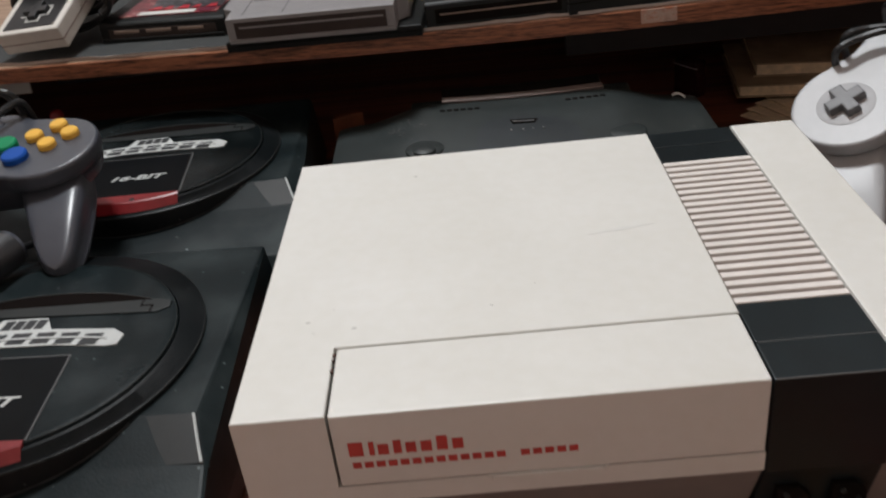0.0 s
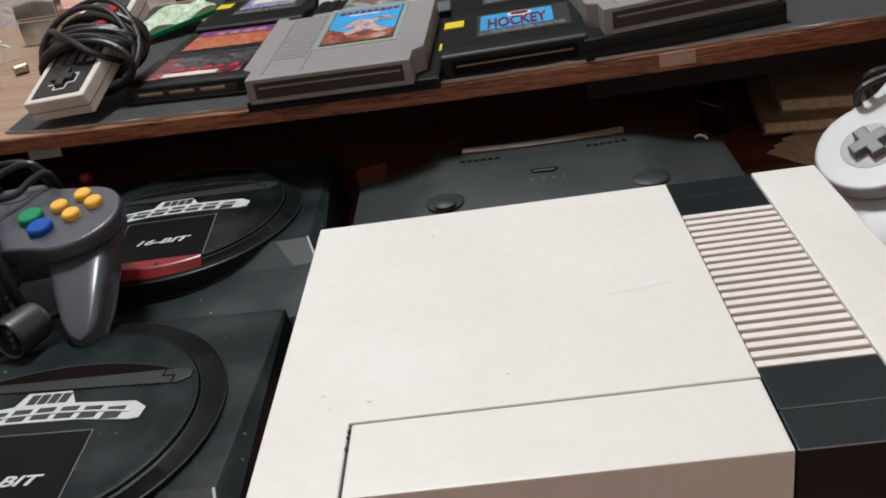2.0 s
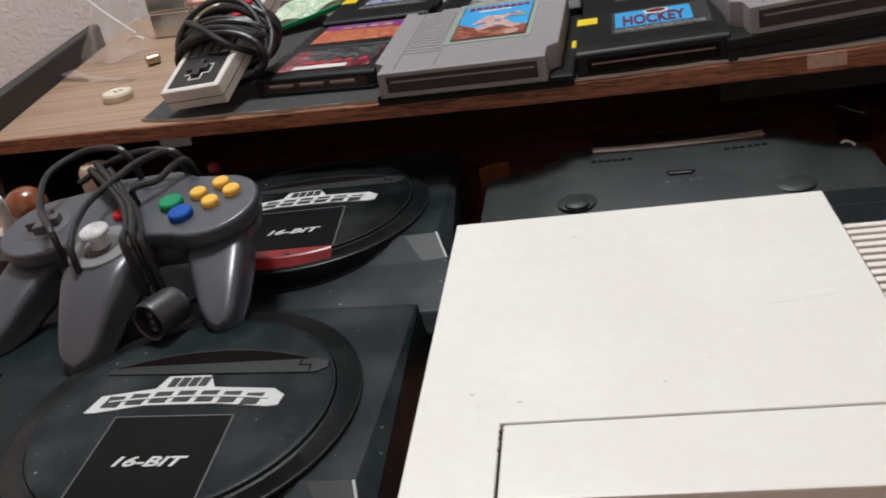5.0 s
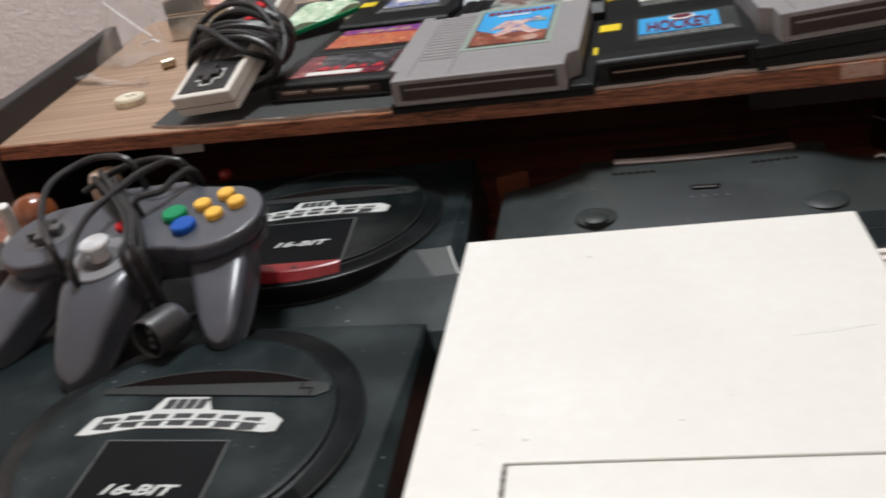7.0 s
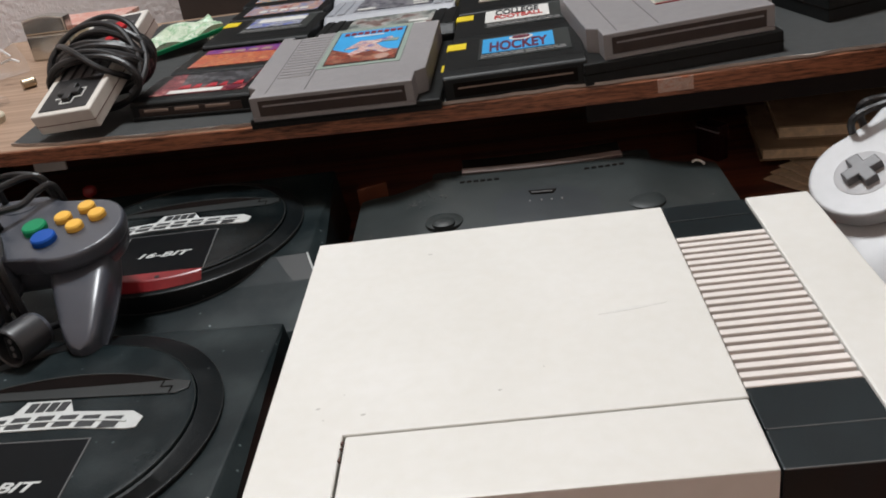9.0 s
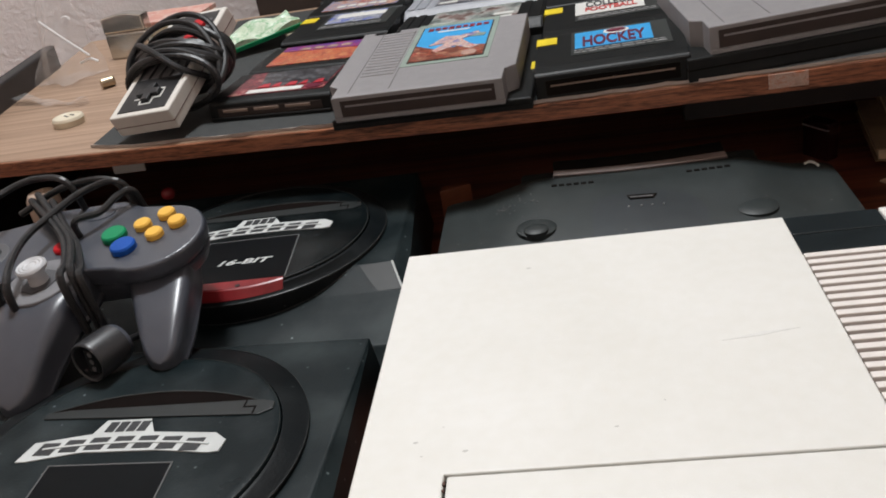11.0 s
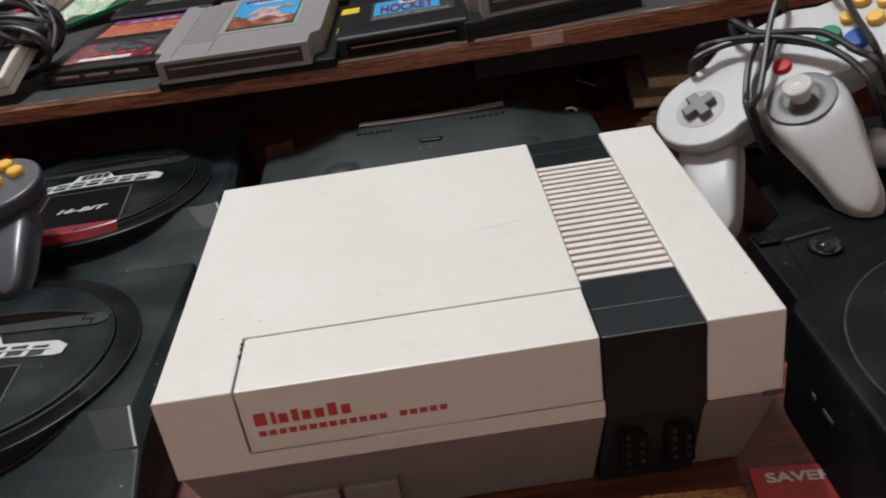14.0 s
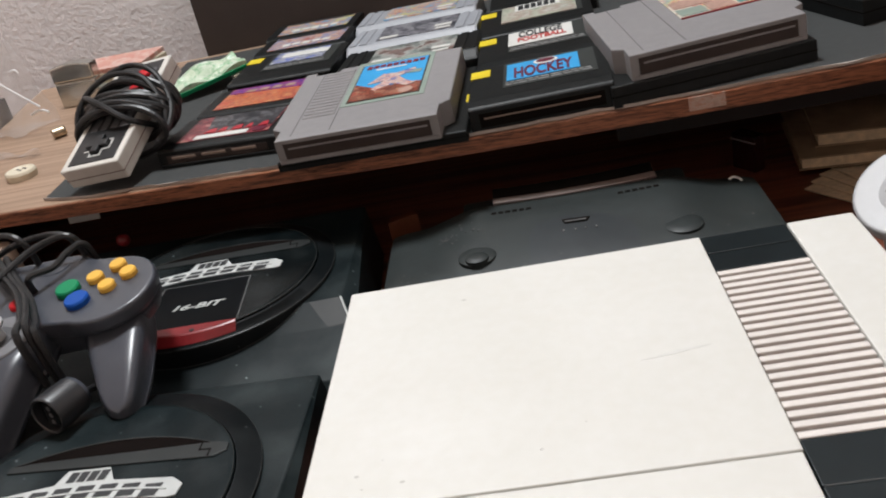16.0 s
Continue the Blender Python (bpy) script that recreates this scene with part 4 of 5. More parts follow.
build_controller(pose(0.3386, 0.2163, 0.1073, 19.2, -23.5, -5.6), "light grey three-pronged controller wrapped in black cable, propped at a slant",
                 M_CGREY, M_CMID, M_CPAD, M_CAP, [(-0.0740, -0.079, -0.020), (0.0, -0.100, -0.0285), (0.0705, -0.073, -0.027)], CORD_G)
build_controller(pose(-0.2009, 0.2353, 0.1006, 9.2, -2.2, -1.0), "charcoal three-pronged controller wrapped in black cable, lying across two consoles",
                 M_CCHAR, M_CBOWL, M_CPADDARK, M_CAPGREY, [(-0.0705, -0.072, -0.027), (-0.004, -0.095, -0.0285), (0.0715, -0.074, -0.028)], CORD_C)


M_PLUG = mat("dark_plug_plastic", (0.026, 0.027, 0.030), 0.35, 0.1)


def build_plug(m, label, shell, boot):
    e = thing("cable_plug", m, label, "plug", "controller plugs")
    # local -z runs away from the open end
    bm = lathe([(0.0116, -0.021), (0.0122, -0.001), (0.0120, 0.0), (0.0114, 0.0007), (0.0102, 0.0), (0.0098, -0.008), (0.0004, -0.008)], 0, 0, 36)
    part("barrel", bm, shell, e, "hollow plug barrel", True)
    part("strain_relief", lathe([(0.0116, -0.021), (0.0105, -0.0238), (0.006, -0.0250), (0.0005, -0.0253)], 0, 0, 24), boot, e, smooth=True)
    part("socket", lathe([(0.0100, -0.0085), (0.0100, -0.0078)], 0, 0, 28), M_VOID, e)
    part("insert", box(-0.0030, 0.0065, -0.0070, 0.0070, -0.009, -0.0015, 0.001), M_GENRING, e)
    for y in (-0.0045, 0.0, 0.0045):
        part("pin_hole", lathe([(0.0015, -0.002), (0.0015, -0.0010), (0.0009, -0.0010)], 0.0018, y, 12), M_CMID, e)
    part("cord", tube([(0, -0.002, -0.0240), (0, -0.004, -0.032), (-0.003, -0.007, -0.042), (-0.012, -0.008, -0.056)], 0.0021), M_CORD, e)


build_plug(look((-0.1640, 0.1620, 0.0690), (-0.1500, 0.1980, 0.0680)) @ Matrix.Scale(0.92, 4), "dark grey cylindrical controller plug lying on a console", M_PLUG, M_CCHAR)
build_plug(look((0.4020, 0.1778, 0.0590), (0.3740, 0.1918, 0.0600)), "light grey cylindrical controller plug lying on a flat console", M_CGREY, M_CGREY)


# ---- on the shelf ----
M_NESCART = mat("grey_cartridge_plastic", (0.245, 0.236, 0.24), 0.45, 0.06, 150, 0.15, 1600)
M_GROOVE = mat("grey_groove_plastic", (0.135, 0.128, 0.13), 0.6, 0.08)
M_BLKCART = mat("black_cartridge_plastic", (0.0085, 0.0095, 0.0095), 0.46, 0.25, 120, 0.15, 1200, spec=0.26)
M_SNES = mat("pale_grey_cartridge_plastic", (0.30, 0.315, 0.345), 0.45, 0.05, 120, 0.08, 1500)
# dark print rim, and painted shade inside cartridge ends
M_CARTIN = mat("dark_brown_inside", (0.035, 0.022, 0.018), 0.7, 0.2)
M_BOARDEDGE = mat("board_edge_brown", (0.26, 0.19, 0.15), 0.6, 0.15)
M_TAB = mat("yellow_tab", (0.75, 0.58, 0.03), 0.4, 0.06)
M_WHITELBL = mat("white_label_paper", (0.66, 0.66, 0.63), 0.4, 0.05)
M_GREYLBL = mat("grey_label_paper", (0.034, 0.038, 0.036), 0.4, 0.15)
M_SKYLBL = mat("sky_blue_label", (0.045, 0.33, 0.66), 0.35, 0.08)
M_MAROON = mat("maroon_print", (0.13, 0.012, 0.032), 0.4, 0.1)
M_TANP = mat("tan_print", (0.42, 0.27, 0.22), 0.4, 0.2, 300)
M_TEALP = mat("teal_print", (0.10, 0.34, 0.36), 0.4, 0.3, 200)
M_MINT = mat("mint_label_border", (0.255, 0.315, 0.272), 0.4, 0.1)
ART_TRACK = art("red_track_print", [(0.10, 0.03, 0.02), (0.34, 0.06, 0.03), (0.06, 0.03, 0.03), (0.46, 0.26, 0.16), (0.28, 0.04, 0.03)], 110, 3.3)
ART_RUNNER = art("white_red_kit_print", [(0.60, 0.55, 0.50), (0.50, 0.08, 0.05), (0.62, 0.58, 0.52), (0.50, 0.30, 0.20), (0.08, 0.12, 0.36)], 130, 5.1)
ART_RED = art("red_fight_print", [(0.016, 0.012, 0.016), (0.20, 0.014, 0.022), (0.020, 0.016, 0.020), (0.40, 0.06, 0.08), (0.012, 0.010, 0.014), (0.30, 0.02, 0.04), (0.46, 0.24, 0.20)], 75, 0.77)
ART_SMOKE = art("dark_smoke_print", [(0.012, 0.012, 0.015), (0.05, 0.05, 0.055), (0.015, 0.014, 0.018), (0.16, 0.16, 0.17), (0.02, 0.018, 0.02)], 60, 1.9)
ART_DUSK = art("violet_dusk_print", [(0.06, 0.03, 0.20), (0.12, 0.06, 0.32), (0.34, 0.03, 0.06), (0.07, 0.05, 0.30), (0.40, 0.10, 0.14)], 90, 2.7)
M_FIGHT = mat("bright_red_print", (0.50, 0.03, 0.045), 0.4, 0.2, 300)
ART_ORANGE = art("orange_desert_print", [(0.40, 0.03, 0.04), (0.60, 0.20, 0.06), (0.30, 0.03, 0.05), (0.62, 0.36, 0.16), (0.46, 0.06, 0.04), (0.12, 0.02, 0.05), (0.58, 0.16, 0.05)], 75, 1.3)
ART_BLUE = art("blue_league_print", [(0.02, 0.05, 0.34), (0.56, 0.58, 0.60), (0.03, 0.04, 0.08), (0.50, 0.50, 0.52), (0.05, 0.10, 0.40)], 60, 2.1)
ART_HERO = art("bright_hero_print", [(0.03, 0.30, 0.55), (0.45, 0.10, 0.04), (0.62, 0.45, 0.25), (0.05, 0.22, 0.50), (0.55, 0.50, 0.12)], 60, 3.7)
ART_TAN = art("tan_hero_print", [(0.50, 0.28, 0.16), (0.10, 0.20, 0.42), (0.58, 0.40, 0.28), (0.30, 0.05, 0.04)], 60, 4.4)
ART_DARK = art("dark_scene_print", [(0.02, 0.022, 0.03), (0.12, 0.12, 0.14), (0.30, 0.30, 0.32), (0.04, 0.04, 0.06)], 60, 5.2)
ART_GREEN = art("grey_green_print", [(0.05, 0.05, 0.05), (0.22, 0.26, 0.24), (0.42, 0.42, 0.40), (0.12, 0.04, 0.03)], 50, 6.9)
ART_FIELD = art("green_field_print", [(0.22, 0.30, 0.22), (0.46, 0.48, 0.40), (0.30, 0.20, 0.16), (0.50, 0.50, 0.46)], 50, 7.7)
ART_PACK = art("multi_game_print", [(0.62, 0.60, 0.52), (0.55, 0.34, 0.26), (0.10, 0.36, 0.42), (0.60, 0.55, 0.20), (0.50, 0.08, 0.10), (0.64, 0.62, 0.55)], 48, 8.3)
ART_CARD = art("red_card_print", [(0.56, 0.20, 0.15), (0.66, 0.54, 0.48), (0.54, 0.16, 0.12), (0.62, 0.36, 0.28)], 40, 9.1)
ART_NOTE = art("green_packet_print", [(0.46, 0.56, 0.42), (0.62, 0.66, 0.56), (0.08, 0.32, 0.11), (0.64, 0.67, 0.58), (0.52, 0.62, 0.46)], 55, 10.4)

# dark paper liner with a torn front edge
rnd = random.Random(5)
front, x = [], -0.262
while x < 0.60:
    front.append((x, shelf_edge(x) + (0.0030 if x < 0.04 else 0.0010) + rnd.uniform(-0.0010, 0.0012) + (0.010 * max(0, (-0.235 - x) / 0.027) if x < -0.235 else 0)))
    x += rnd.uniform(0.006, 0.022)
liner = thing("paper_liner", pose(0, 0, 0), "dark grey paper liner on the shelf with torn front edge", "paper liner")
part("sheet", loft([[(a, b, SZ + 0.0002 + rise(a)), (a, b, SZ + 0.0012 + rise(a)), (a, 0.785, SZ + 0.0012 + rise(a)), (a, 0.785, SZ + 0.0002 + rise(a))] for a, b in front]), M_PAPER, liner)
rings = []
for a, b in front:
    c, z = b - 0.0017 + rnd.uniform(-0.0008, 0.0008), SZ + rise(a)
    rings.append([(a, c, z + 0.0004), (a, c, z + 0.0018 + rnd.uniform(0, 0.0012)), (a, b + 0.0004, z + 0.0016), (a, b + 0.0004, z + 0.0004)])
part("torn_edge", loft(rings), M_TORN, liner, "frayed pale edge")
ZP = SZ + 0.0012

part_sticker = part("sticker", box(-0.0116, 0.0116, -0.0007, 0.0, 0.0008, 0.0100), art("price_sticker_print", [(0.40, 0.26, 0.20), (0.55, 0.42, 0.36), (0.46, 0.16, 0.08)], 120, 2.2))
part_sticker.matrix_basis = pose(0.2210, shelf_edge(0.2210) - 0.0020, SZ - 0.0052, 0, -1.6, -4.0)
tagged(part_sticker, "worn pinkish price sticker on the shelf edge", "sticker")


def cart_label(e, x0, x1, y0, y1, z, ma, lab="printed label"):
    return part("label", box(x0, x1, y0, y1, z - 0.001, z + 0.0004), ma, e, lab)


def build_round_cart(m, label, deep, width, art_mat, tab=True, title=None, bar=None, h=0.0185, shift=(0.0, 0.0), span=(0.92, 2.5, 0.0002)):
    """A black sloped cartridge; y = 0 is its open front end."""
    e = thing("black_cartridge", m, label, "game cartridge", "black cartridges on the shelf")
    bm = side([(0.0, 0.0), (0.0, h - 0.0027), (0.002, h - 0.001), (0.012, h), (deep - 0.004, h), (deep, h - 0.003), (deep, 0.0)], -width / 2, width / 2, 0.0012)
    part("case", bm, M_BLKCART, e, "glossy black case")
    # no hollow is cut: a dark block paints the shade inside
    part("opening", box(-width / 2 + 0.007, width / 2 - 0.007, -0.0006, 0.006, 0.0032, h - 0.0055), M_VOID if tab else M_CARTIN, e, "dark block for the shade inside the connector end")
    if tab:
        part("board_edge", box(-width / 2 + 0.010, width / 2 - 0.010, -0.0009, 0.004, h - 0.0097, h - 0.0086), M_BOARDEDGE, e)
    else:
        for k in range(3):
            xa = -width / 2 + 0.011 + k * (width - 0.022) / 3
            part("board_edge", box(xa, xa + (width - 0.022) / 3 - 0.005, -0.0010, 0.004, h - 0.0088, h - 0.0064, 0.0004, 1), M_BOARDEDGE, e, "light edge of the board")
        part("lower_lip", box(-width / 2 + 0.001, width / 2 - 0.001, -0.0022, 0.0, 0.0004, 0.0030, 0.0006), M_BLKCART, e, "glossy lower lip")
    if tab:
        part("yellow_tab", box(-width / 2 - 0.0003, -width / 2 + 0.0140, deep * 0.68, deep * 0.68 + 0.0165, 0.010, h + 0.0006), M_TAB, e, "yellow tab")
    x0 = -width / 2 + (0.024 if tab else 0.012)
    lb = cart_label(e, x0, width / 2 - 0.008, 0.028 if deep > 0.08 else 0.010, deep - 0.006, h, M_GREYLBL if tab else art_mat)
    if bar == "fight":
        part("photo", prism([(x0 + 0.020, 0.024), (width / 2 - 0.009, 0.024), (width / 2 - 0.009, deep - 0.007), (x0 + 0.012, deep - 0.007)], h - 0.001, h + 0.0007), ART_SMOKE, lb, "dark smoky picture")
        part("white_bar", box(x0 + 0.014, width / 2 - 0.026, 0.011, 0.019, h - 0.001, h + 0.0008), M_WHITELBL, lb)
        part("round_seal", lathe([(0.005, h - 0.001), (0.005, h + 0.0009)], width / 2 - 0.017, 0.0165, 20, sx=1.3), M_MAROON, lb)
        bm = bmesh.new()
        for k, w in enumerate((0.010, 0.007, 0.009, 0.006, 0.008)):
            xa = x0 + 0.019 + k * 0.0112
            prism([(xa, 0.0225), (xa + w, 0.0225), (xa + w * 0.8, 0.0315), (xa + 0.002, 0.0300)], h, h + 0.0010, bm=bm)
        part("title_bars", bm, M_FIGHT, lb, "red jagged title bars")
    elif bar == "desert":
        part("night_sky", prism([(x0 + 0.001, 0.049), (width / 2 - 0.009, 0.042), (width / 2 - 0.009, deep - 0.007), (x0 + 0.001, deep - 0.007)], h - 0.001, h + 0.0007), ART_DUSK, lb, "violet evening sky")
        bm = bmesh.new()
        for k in range(4):
            prism([(x0 + 0.016 + k * 0.012, 0.048), (x0 + 0.025 + k * 0.012, 0.047), (x0 + 0.026 + k * 0.012, 0.054), (x0 + 0.018 + k * 0.012, 0.055)], h, h + 0.0010, bm=bm)
        part("title_bars", bm, M_TANP, lb, "pale title bars")
    elif not tab:
        part("title_band", box(x0 + 0.001, width / 2 - 0.009, deep - 0.013, deep - 0.0065, h - 0.001, h + 0.0007), M_INK, lb, "dark upper band")
        bm = bmesh.new()
        for k in range(5):
            box(x0 + 0.014 + k * 0.0105, x0 + 0.022 + k * 0.0105, 0.016 + 0.002 * (k % 2), 0.025, h, h + 0.0009, bm=bm)
        part("title_bars", bm, M_WHITELBL, lb, "pale title bars")
    if tab:
        dx, dy = shift
        pic = part("picture", box(x0 + 0.004 + dx, width / 2 - 0.018 + dx, 0.045 + dy, deep - 0.008 + dy, h - 0.0006, h + 0.0008), art_mat, lb, "printed picture")
        bm = bmesh.new()
        for k in range(2):
            xx = x0 + 0.002
            while xx < width / 2 - 0.016:
                w = 0.002 + 0.006 * rnd.random()
                box(xx, xx + w, 0.032 + k * 0.0045, 0.0342 + k * 0.0045, h, h + 0.0007, bm=bm)
                xx += w + 0.0012
        part("small_print", bm, M_CMID0, lb, "unreadable small print")
        if title:
            text, size, ma, ym = title
            bm = words(text, size, 0.0001, 0.0, bold=span[2])
            part("title", moved(bm, Matrix.Translation(((x0 + width / 2 - 0.014) / 2 + dx, ym, h + 0.0010)) @ Matrix.Diagonal((span[0], span[1], 1, 1))), ma, pic, "printed title")
    return e


# sports column
cx0 = 0.1165
hk = build_round_cart(lay(cx0, 0.3670, 0, -2.5), "black cartridge with sky-blue hockey label and yellow tab", 0.092, 0.098, M_SKYLBL, title=("HOCKEY", 0.0128, M_MAROON, 0.0550), shift=(-0.0015, -0.0035), span=(0.82, 2.6, 0.00035))
bm = lathe([(0.0066, 0.0), (0.0066, 0.0003), (0.0052, 0.0004)], 0, 0, 32, sx=1.35)
part("puck_ring", moved(bm, pose(0.006, 0.0735, 0.0193)), M_WHITELBL, hk, "pale ring mark")
part("puck", moved(lathe([(0.0042, 0.0), (0.0042, 0.0008)], 0, 0, 24, sx=1.6), pose(0.006, 0.0735, 0.0192)), M_MAROON, hk)
cf = build_round_cart(lay(cx0 + 0.0065, 0.4550, 0, -2.5), "black cartridge with white college football label", 0.092, 0.098, M_WHITELBL, title=("COLLEGE", 0.0105, M_INK, 0.0720), shift=(-0.004, -0.001), span=(0.80, 2.2, 0.0003))
part("title", moved(words("FOOTBALL", 0.0095, 0.0001, bold=0.0003), Matrix.Translation((0.0020, 0.0560, 0.0196)) @ Matrix.Diagonal((0.84, 1.7, 1, 1))), M_RED, cf, "red printed title")
mp = build_round_cart(lay(cx0 + 0.0085, 0.5485, 0, -2.5), "black cartridge with pale green football label", 0.092, 0.098, ART_FIELD)
part("field", box(-0.0300, 0.0360, 0.0305, 0.0860, 0.0180, 0.0195), ART_FIELD, mp, "pale green field picture")
part("title_panel", box(-0.0180, 0.0230, 0.0630, 0.0855, 0.0190, 0.0198), M_WHITELBL, mp, "white title panel")
bm = bmesh.new()
for k in range(6):
    box(-0.0150 + k * 0.0058, -0.0105 + k * 0.0058, 0.0660, 0.0820, 0.0194, 0.0201, bm=bm)
part("title_bars", bm, M_INK, mp, "dark title bars")
build_round_cart(lay(cx0 + 0.019, 0.6420, 0, -2.5), "black cartridge with dark sports label", 0.092, 0.098, ART_RED)

# first column
build_round_cart(pose(-0.1255, 0.4170, ZP, 0, 0, -7), "black cartridge with red and white fighting label", 0.069, 0.096, ART_RED, False, bar="fight", h=0.0150)
build_round_cart(pose(-0.1150, 0.4900, ZP, 0, 0, -6), "black cartridge with red and orange label", 0.069, 0.096, ART_ORANGE, False, bar="desert", h=0.0150)
bl = build_round_cart(pose(-0.1050, 0.5620, ZP, 0, 0, -5), "black cartridge with blue and white football label", 0.090, 0.098, ART_BLUE)
part("title_bar", box(-0.014, 0.032, 0.062, 0.076, 0.0190, 0.0196), M_WHITELBL, bl, "white title bar")
build_round_cart(pose(-0.1030, 0.6560, ZP, 0, 0, -5), "black cartridge with tan and blue label", 0.062, 0.096, ART_TAN, False)
build_round_cart(pose(-0.1040, 0.7190, ZP, 0, 0, -5), "black cartridge with bright blue hero label", 0.062, 0.096, ART_HERO, False)


def build_grey_cart(m, label, mint):
    """A square grey cartridge; its open end lies at y = 0."""
    e = thing("grey_cartridge", m, label, "game cartridge", "grey cartridges on the shelf")
    w, d, h = 0.0605, 0.134, 0.0170
    plan = [(-0.0565, 0.0), (0.0565, 0.0), (0.0565, 0.018), (w + 0.003, 0.024), (w + 0.003, d), (-w + 0.026, d), (-w + 0.026, d - 0.006), (-w + 0.006, d - 0.006), (-w + 0.006, d), (-w - 0.003, d), (-w - 0.003, 0.024), (-0.0565, 0.018)]
    part("case", prism(plan, 0.0, h, 0.0010), M_NESCART, e, "square grey case")
    # dark block on the solid end, coloured as the shade within
    part("opening", box(-0.0510, 0.0510, -0.0005, 0.010, 0.0032, 0.0142), M_CARTIN, e, "dark block for the shade inside the connector end")
    part("board_edge", box(-0.0480, 0.0490, -0.0008, 0.008, 0.0100, 0.0112), M_NESCART, e)
    part("lip", box(-0.0562, 0.0562, -0.0010, 0.0006, 0.0, 0.0026, 0.0004), M_NESCART, e)
    for i in range(15 if mint else 0):
        part("ridge", box(-0.0445, -0.0205, 0.034 + i * 0.0062, 0.0385 + i * 0.0062, h - 0.002, h + 0.0007, 0.0004, 1), M_NESCART, e)
    part("groove", box(-0.0465, -0.0458, 0.006, d - 0.008, h - 0.001, h + 0.0002), M_GROOVE, e)
    part("groove", box(-0.0188, -0.0181, 0.006, d - 0.002, h - 0.001, h + 0.0002), M_GROOVE, e)
    if mint:
        lb = part("label", box(-0.0185, 0.0430, 0.0440, d + 0.0004, h - 0.001, h + 0.0004), M_MINT, e, "pale green bordered label")
        x0, x1, y0, y1 = -0.0135, 0.0385, 0.0500, d - 0.0085
        part("picture", box(x0, x1, y0, y1, h, h + 0.0008), M_SKYLBL, lb, "bright sports picture")
        part("dark_rim", box(x0 - 0.0010, x1 + 0.0010, y0 - 0.0012, y1 + 0.0010, h, h + 0.0006), M_CARTIN, lb)
        part("ground", prism([(x0, y0), (x1, y0), (x1, y0 + 0.020), (x0 + 0.036, y0 + 0.024), (x0 + 0.020, y0 + 0.018), (x0, y0 + 0.034)], h, h + 0.0010), ART_TRACK, lb, "red-brown running track")
        part("figure_shape", prism([(x0 + 0.010, y0 + 0.030), (x0 + 0.020, y0 + 0.048), (x0 + 0.030, y0 + 0.046), (x0 + 0.044, y0 + 0.052), (x0 + 0.045, y0 + 0.047), (x0 + 0.033, y0 + 0.038), (x0 + 0.040, y0 + 0.026), (x0 + 0.048, y0 + 0.018), (x0 + 0.042, y0 + 0.014), (x0 + 0.030, y0 + 0.024), (x0 + 0.018, y0 + 0.014), (x0 + 0.014, y0 + 0.018), (x0 + 0.022, y0 + 0.032)], h, h + 0.0013), ART_RUNNER, lb, "pale leaping shape")
        part("cloud_shape", prism([(x0 + 0.036, y0 + 0.042), (x0 + 0.049, y0 + 0.040), (x0 + 0.050, y0 + 0.046), (x0 + 0.040, y0 + 0.048)], h, h + 0.0012), M_MINT, lb)
        part("seal", lathe([(0.0055, h), (0.0055, h + 0.0014)], x0 + 0.042, y0 + 0.006, 20), M_TANP, lb, "dull gold oval seal")
        bm = bmesh.new()
        for k in range(9):
            box(x0 + 0.004 + k * 0.0052, x0 + 0.0079 + k * 0.0052, y1 - 0.0105 + 0.0006 * (k % 3), y1 - 0.0045, h + 0.0002, h + 0.0012, bm=bm)
        part("title_bars", bm, M_REDLABEL, lb, "red title bars")
        part("maker_bar", box(x0 + 0.012, x0 + 0.036, y1 - 0.0152, y1 - 0.0128, h + 0.0002, h + 0.0011), M_WHITELBL, lb)
    else:
        lb = part("label", box(-0.0080, 0.0515, 0.054, d + 0.0004, h - 0.001, h + 0.0005), ART_PACK, e, "colourful picture label")
        part("label_edge", box(-0.0080, 0.0515, 0.0528, 0.0552, h, h + 0.0008), M_REDLABEL, lb, "dark pink lower edge")
        for xa, xb, ya, yb, ma in ((-0.0065, 0.0120, 0.058, 0.076, M_MINT), (0.0140, 0.0320, 0.057, 0.079, M_TANP), (0.0340, 0.0500, 0.059, 0.078, M_TEALP), (-0.0060, 0.0210, 0.080, 0.100, M_TANP), (0.0240, 0.0495, 0.082, 0.101, M_MINT)):
            part("picture", box(xa, xb, ya, yb, h, h + 0.0008), ma, lb, "small game picture")
    return e


def build_flat_cart(m, label, w, d, h, tabs=False):
    e = thing("black_flat_cartridge", m, label, "game cartridge")
    part("case", prism([(-w / 2, 0.0), (w / 2, 0.0), (w / 2, d), (-w / 2, d)], 0, h, 0.0014), M_BLKCART, e, "black plastic case")
    part("seam", box(-w / 2 - 0.0003, w / 2 + 0.0003, -0.0003, d - 0.01, h * 0.48, h * 0.53), M_VOID, e)
    if tabs:
        part("yellow_tab", box(w / 2 - 0.004, w / 2 + 0.0006, 0.052, 0.066, 0.001, h + 0.0006, 0.0004, 1), M_TAB, e, "yellow tab")
    return e


build_flat_cart(lay(-0.0020, 0.3640, 0, -4) @ pose(0, 0, 0, 3, 0, 0), "thin black cartridge with yellow tab lying under a grey one", 0.134, 0.128, 0.0075, True)
build_grey_cart(lay(-0.0080, 0.3580, 0.0076, -4) @ pose(0, 0, 0, 3, 0, 0), "grey square cartridge with sports picture and green border", True)
build_flat_cart(lay(0.2285, 0.3645, 0, 3.5), "thick black cartridge lying under a grey one", 0.132, 0.130, 0.0145)
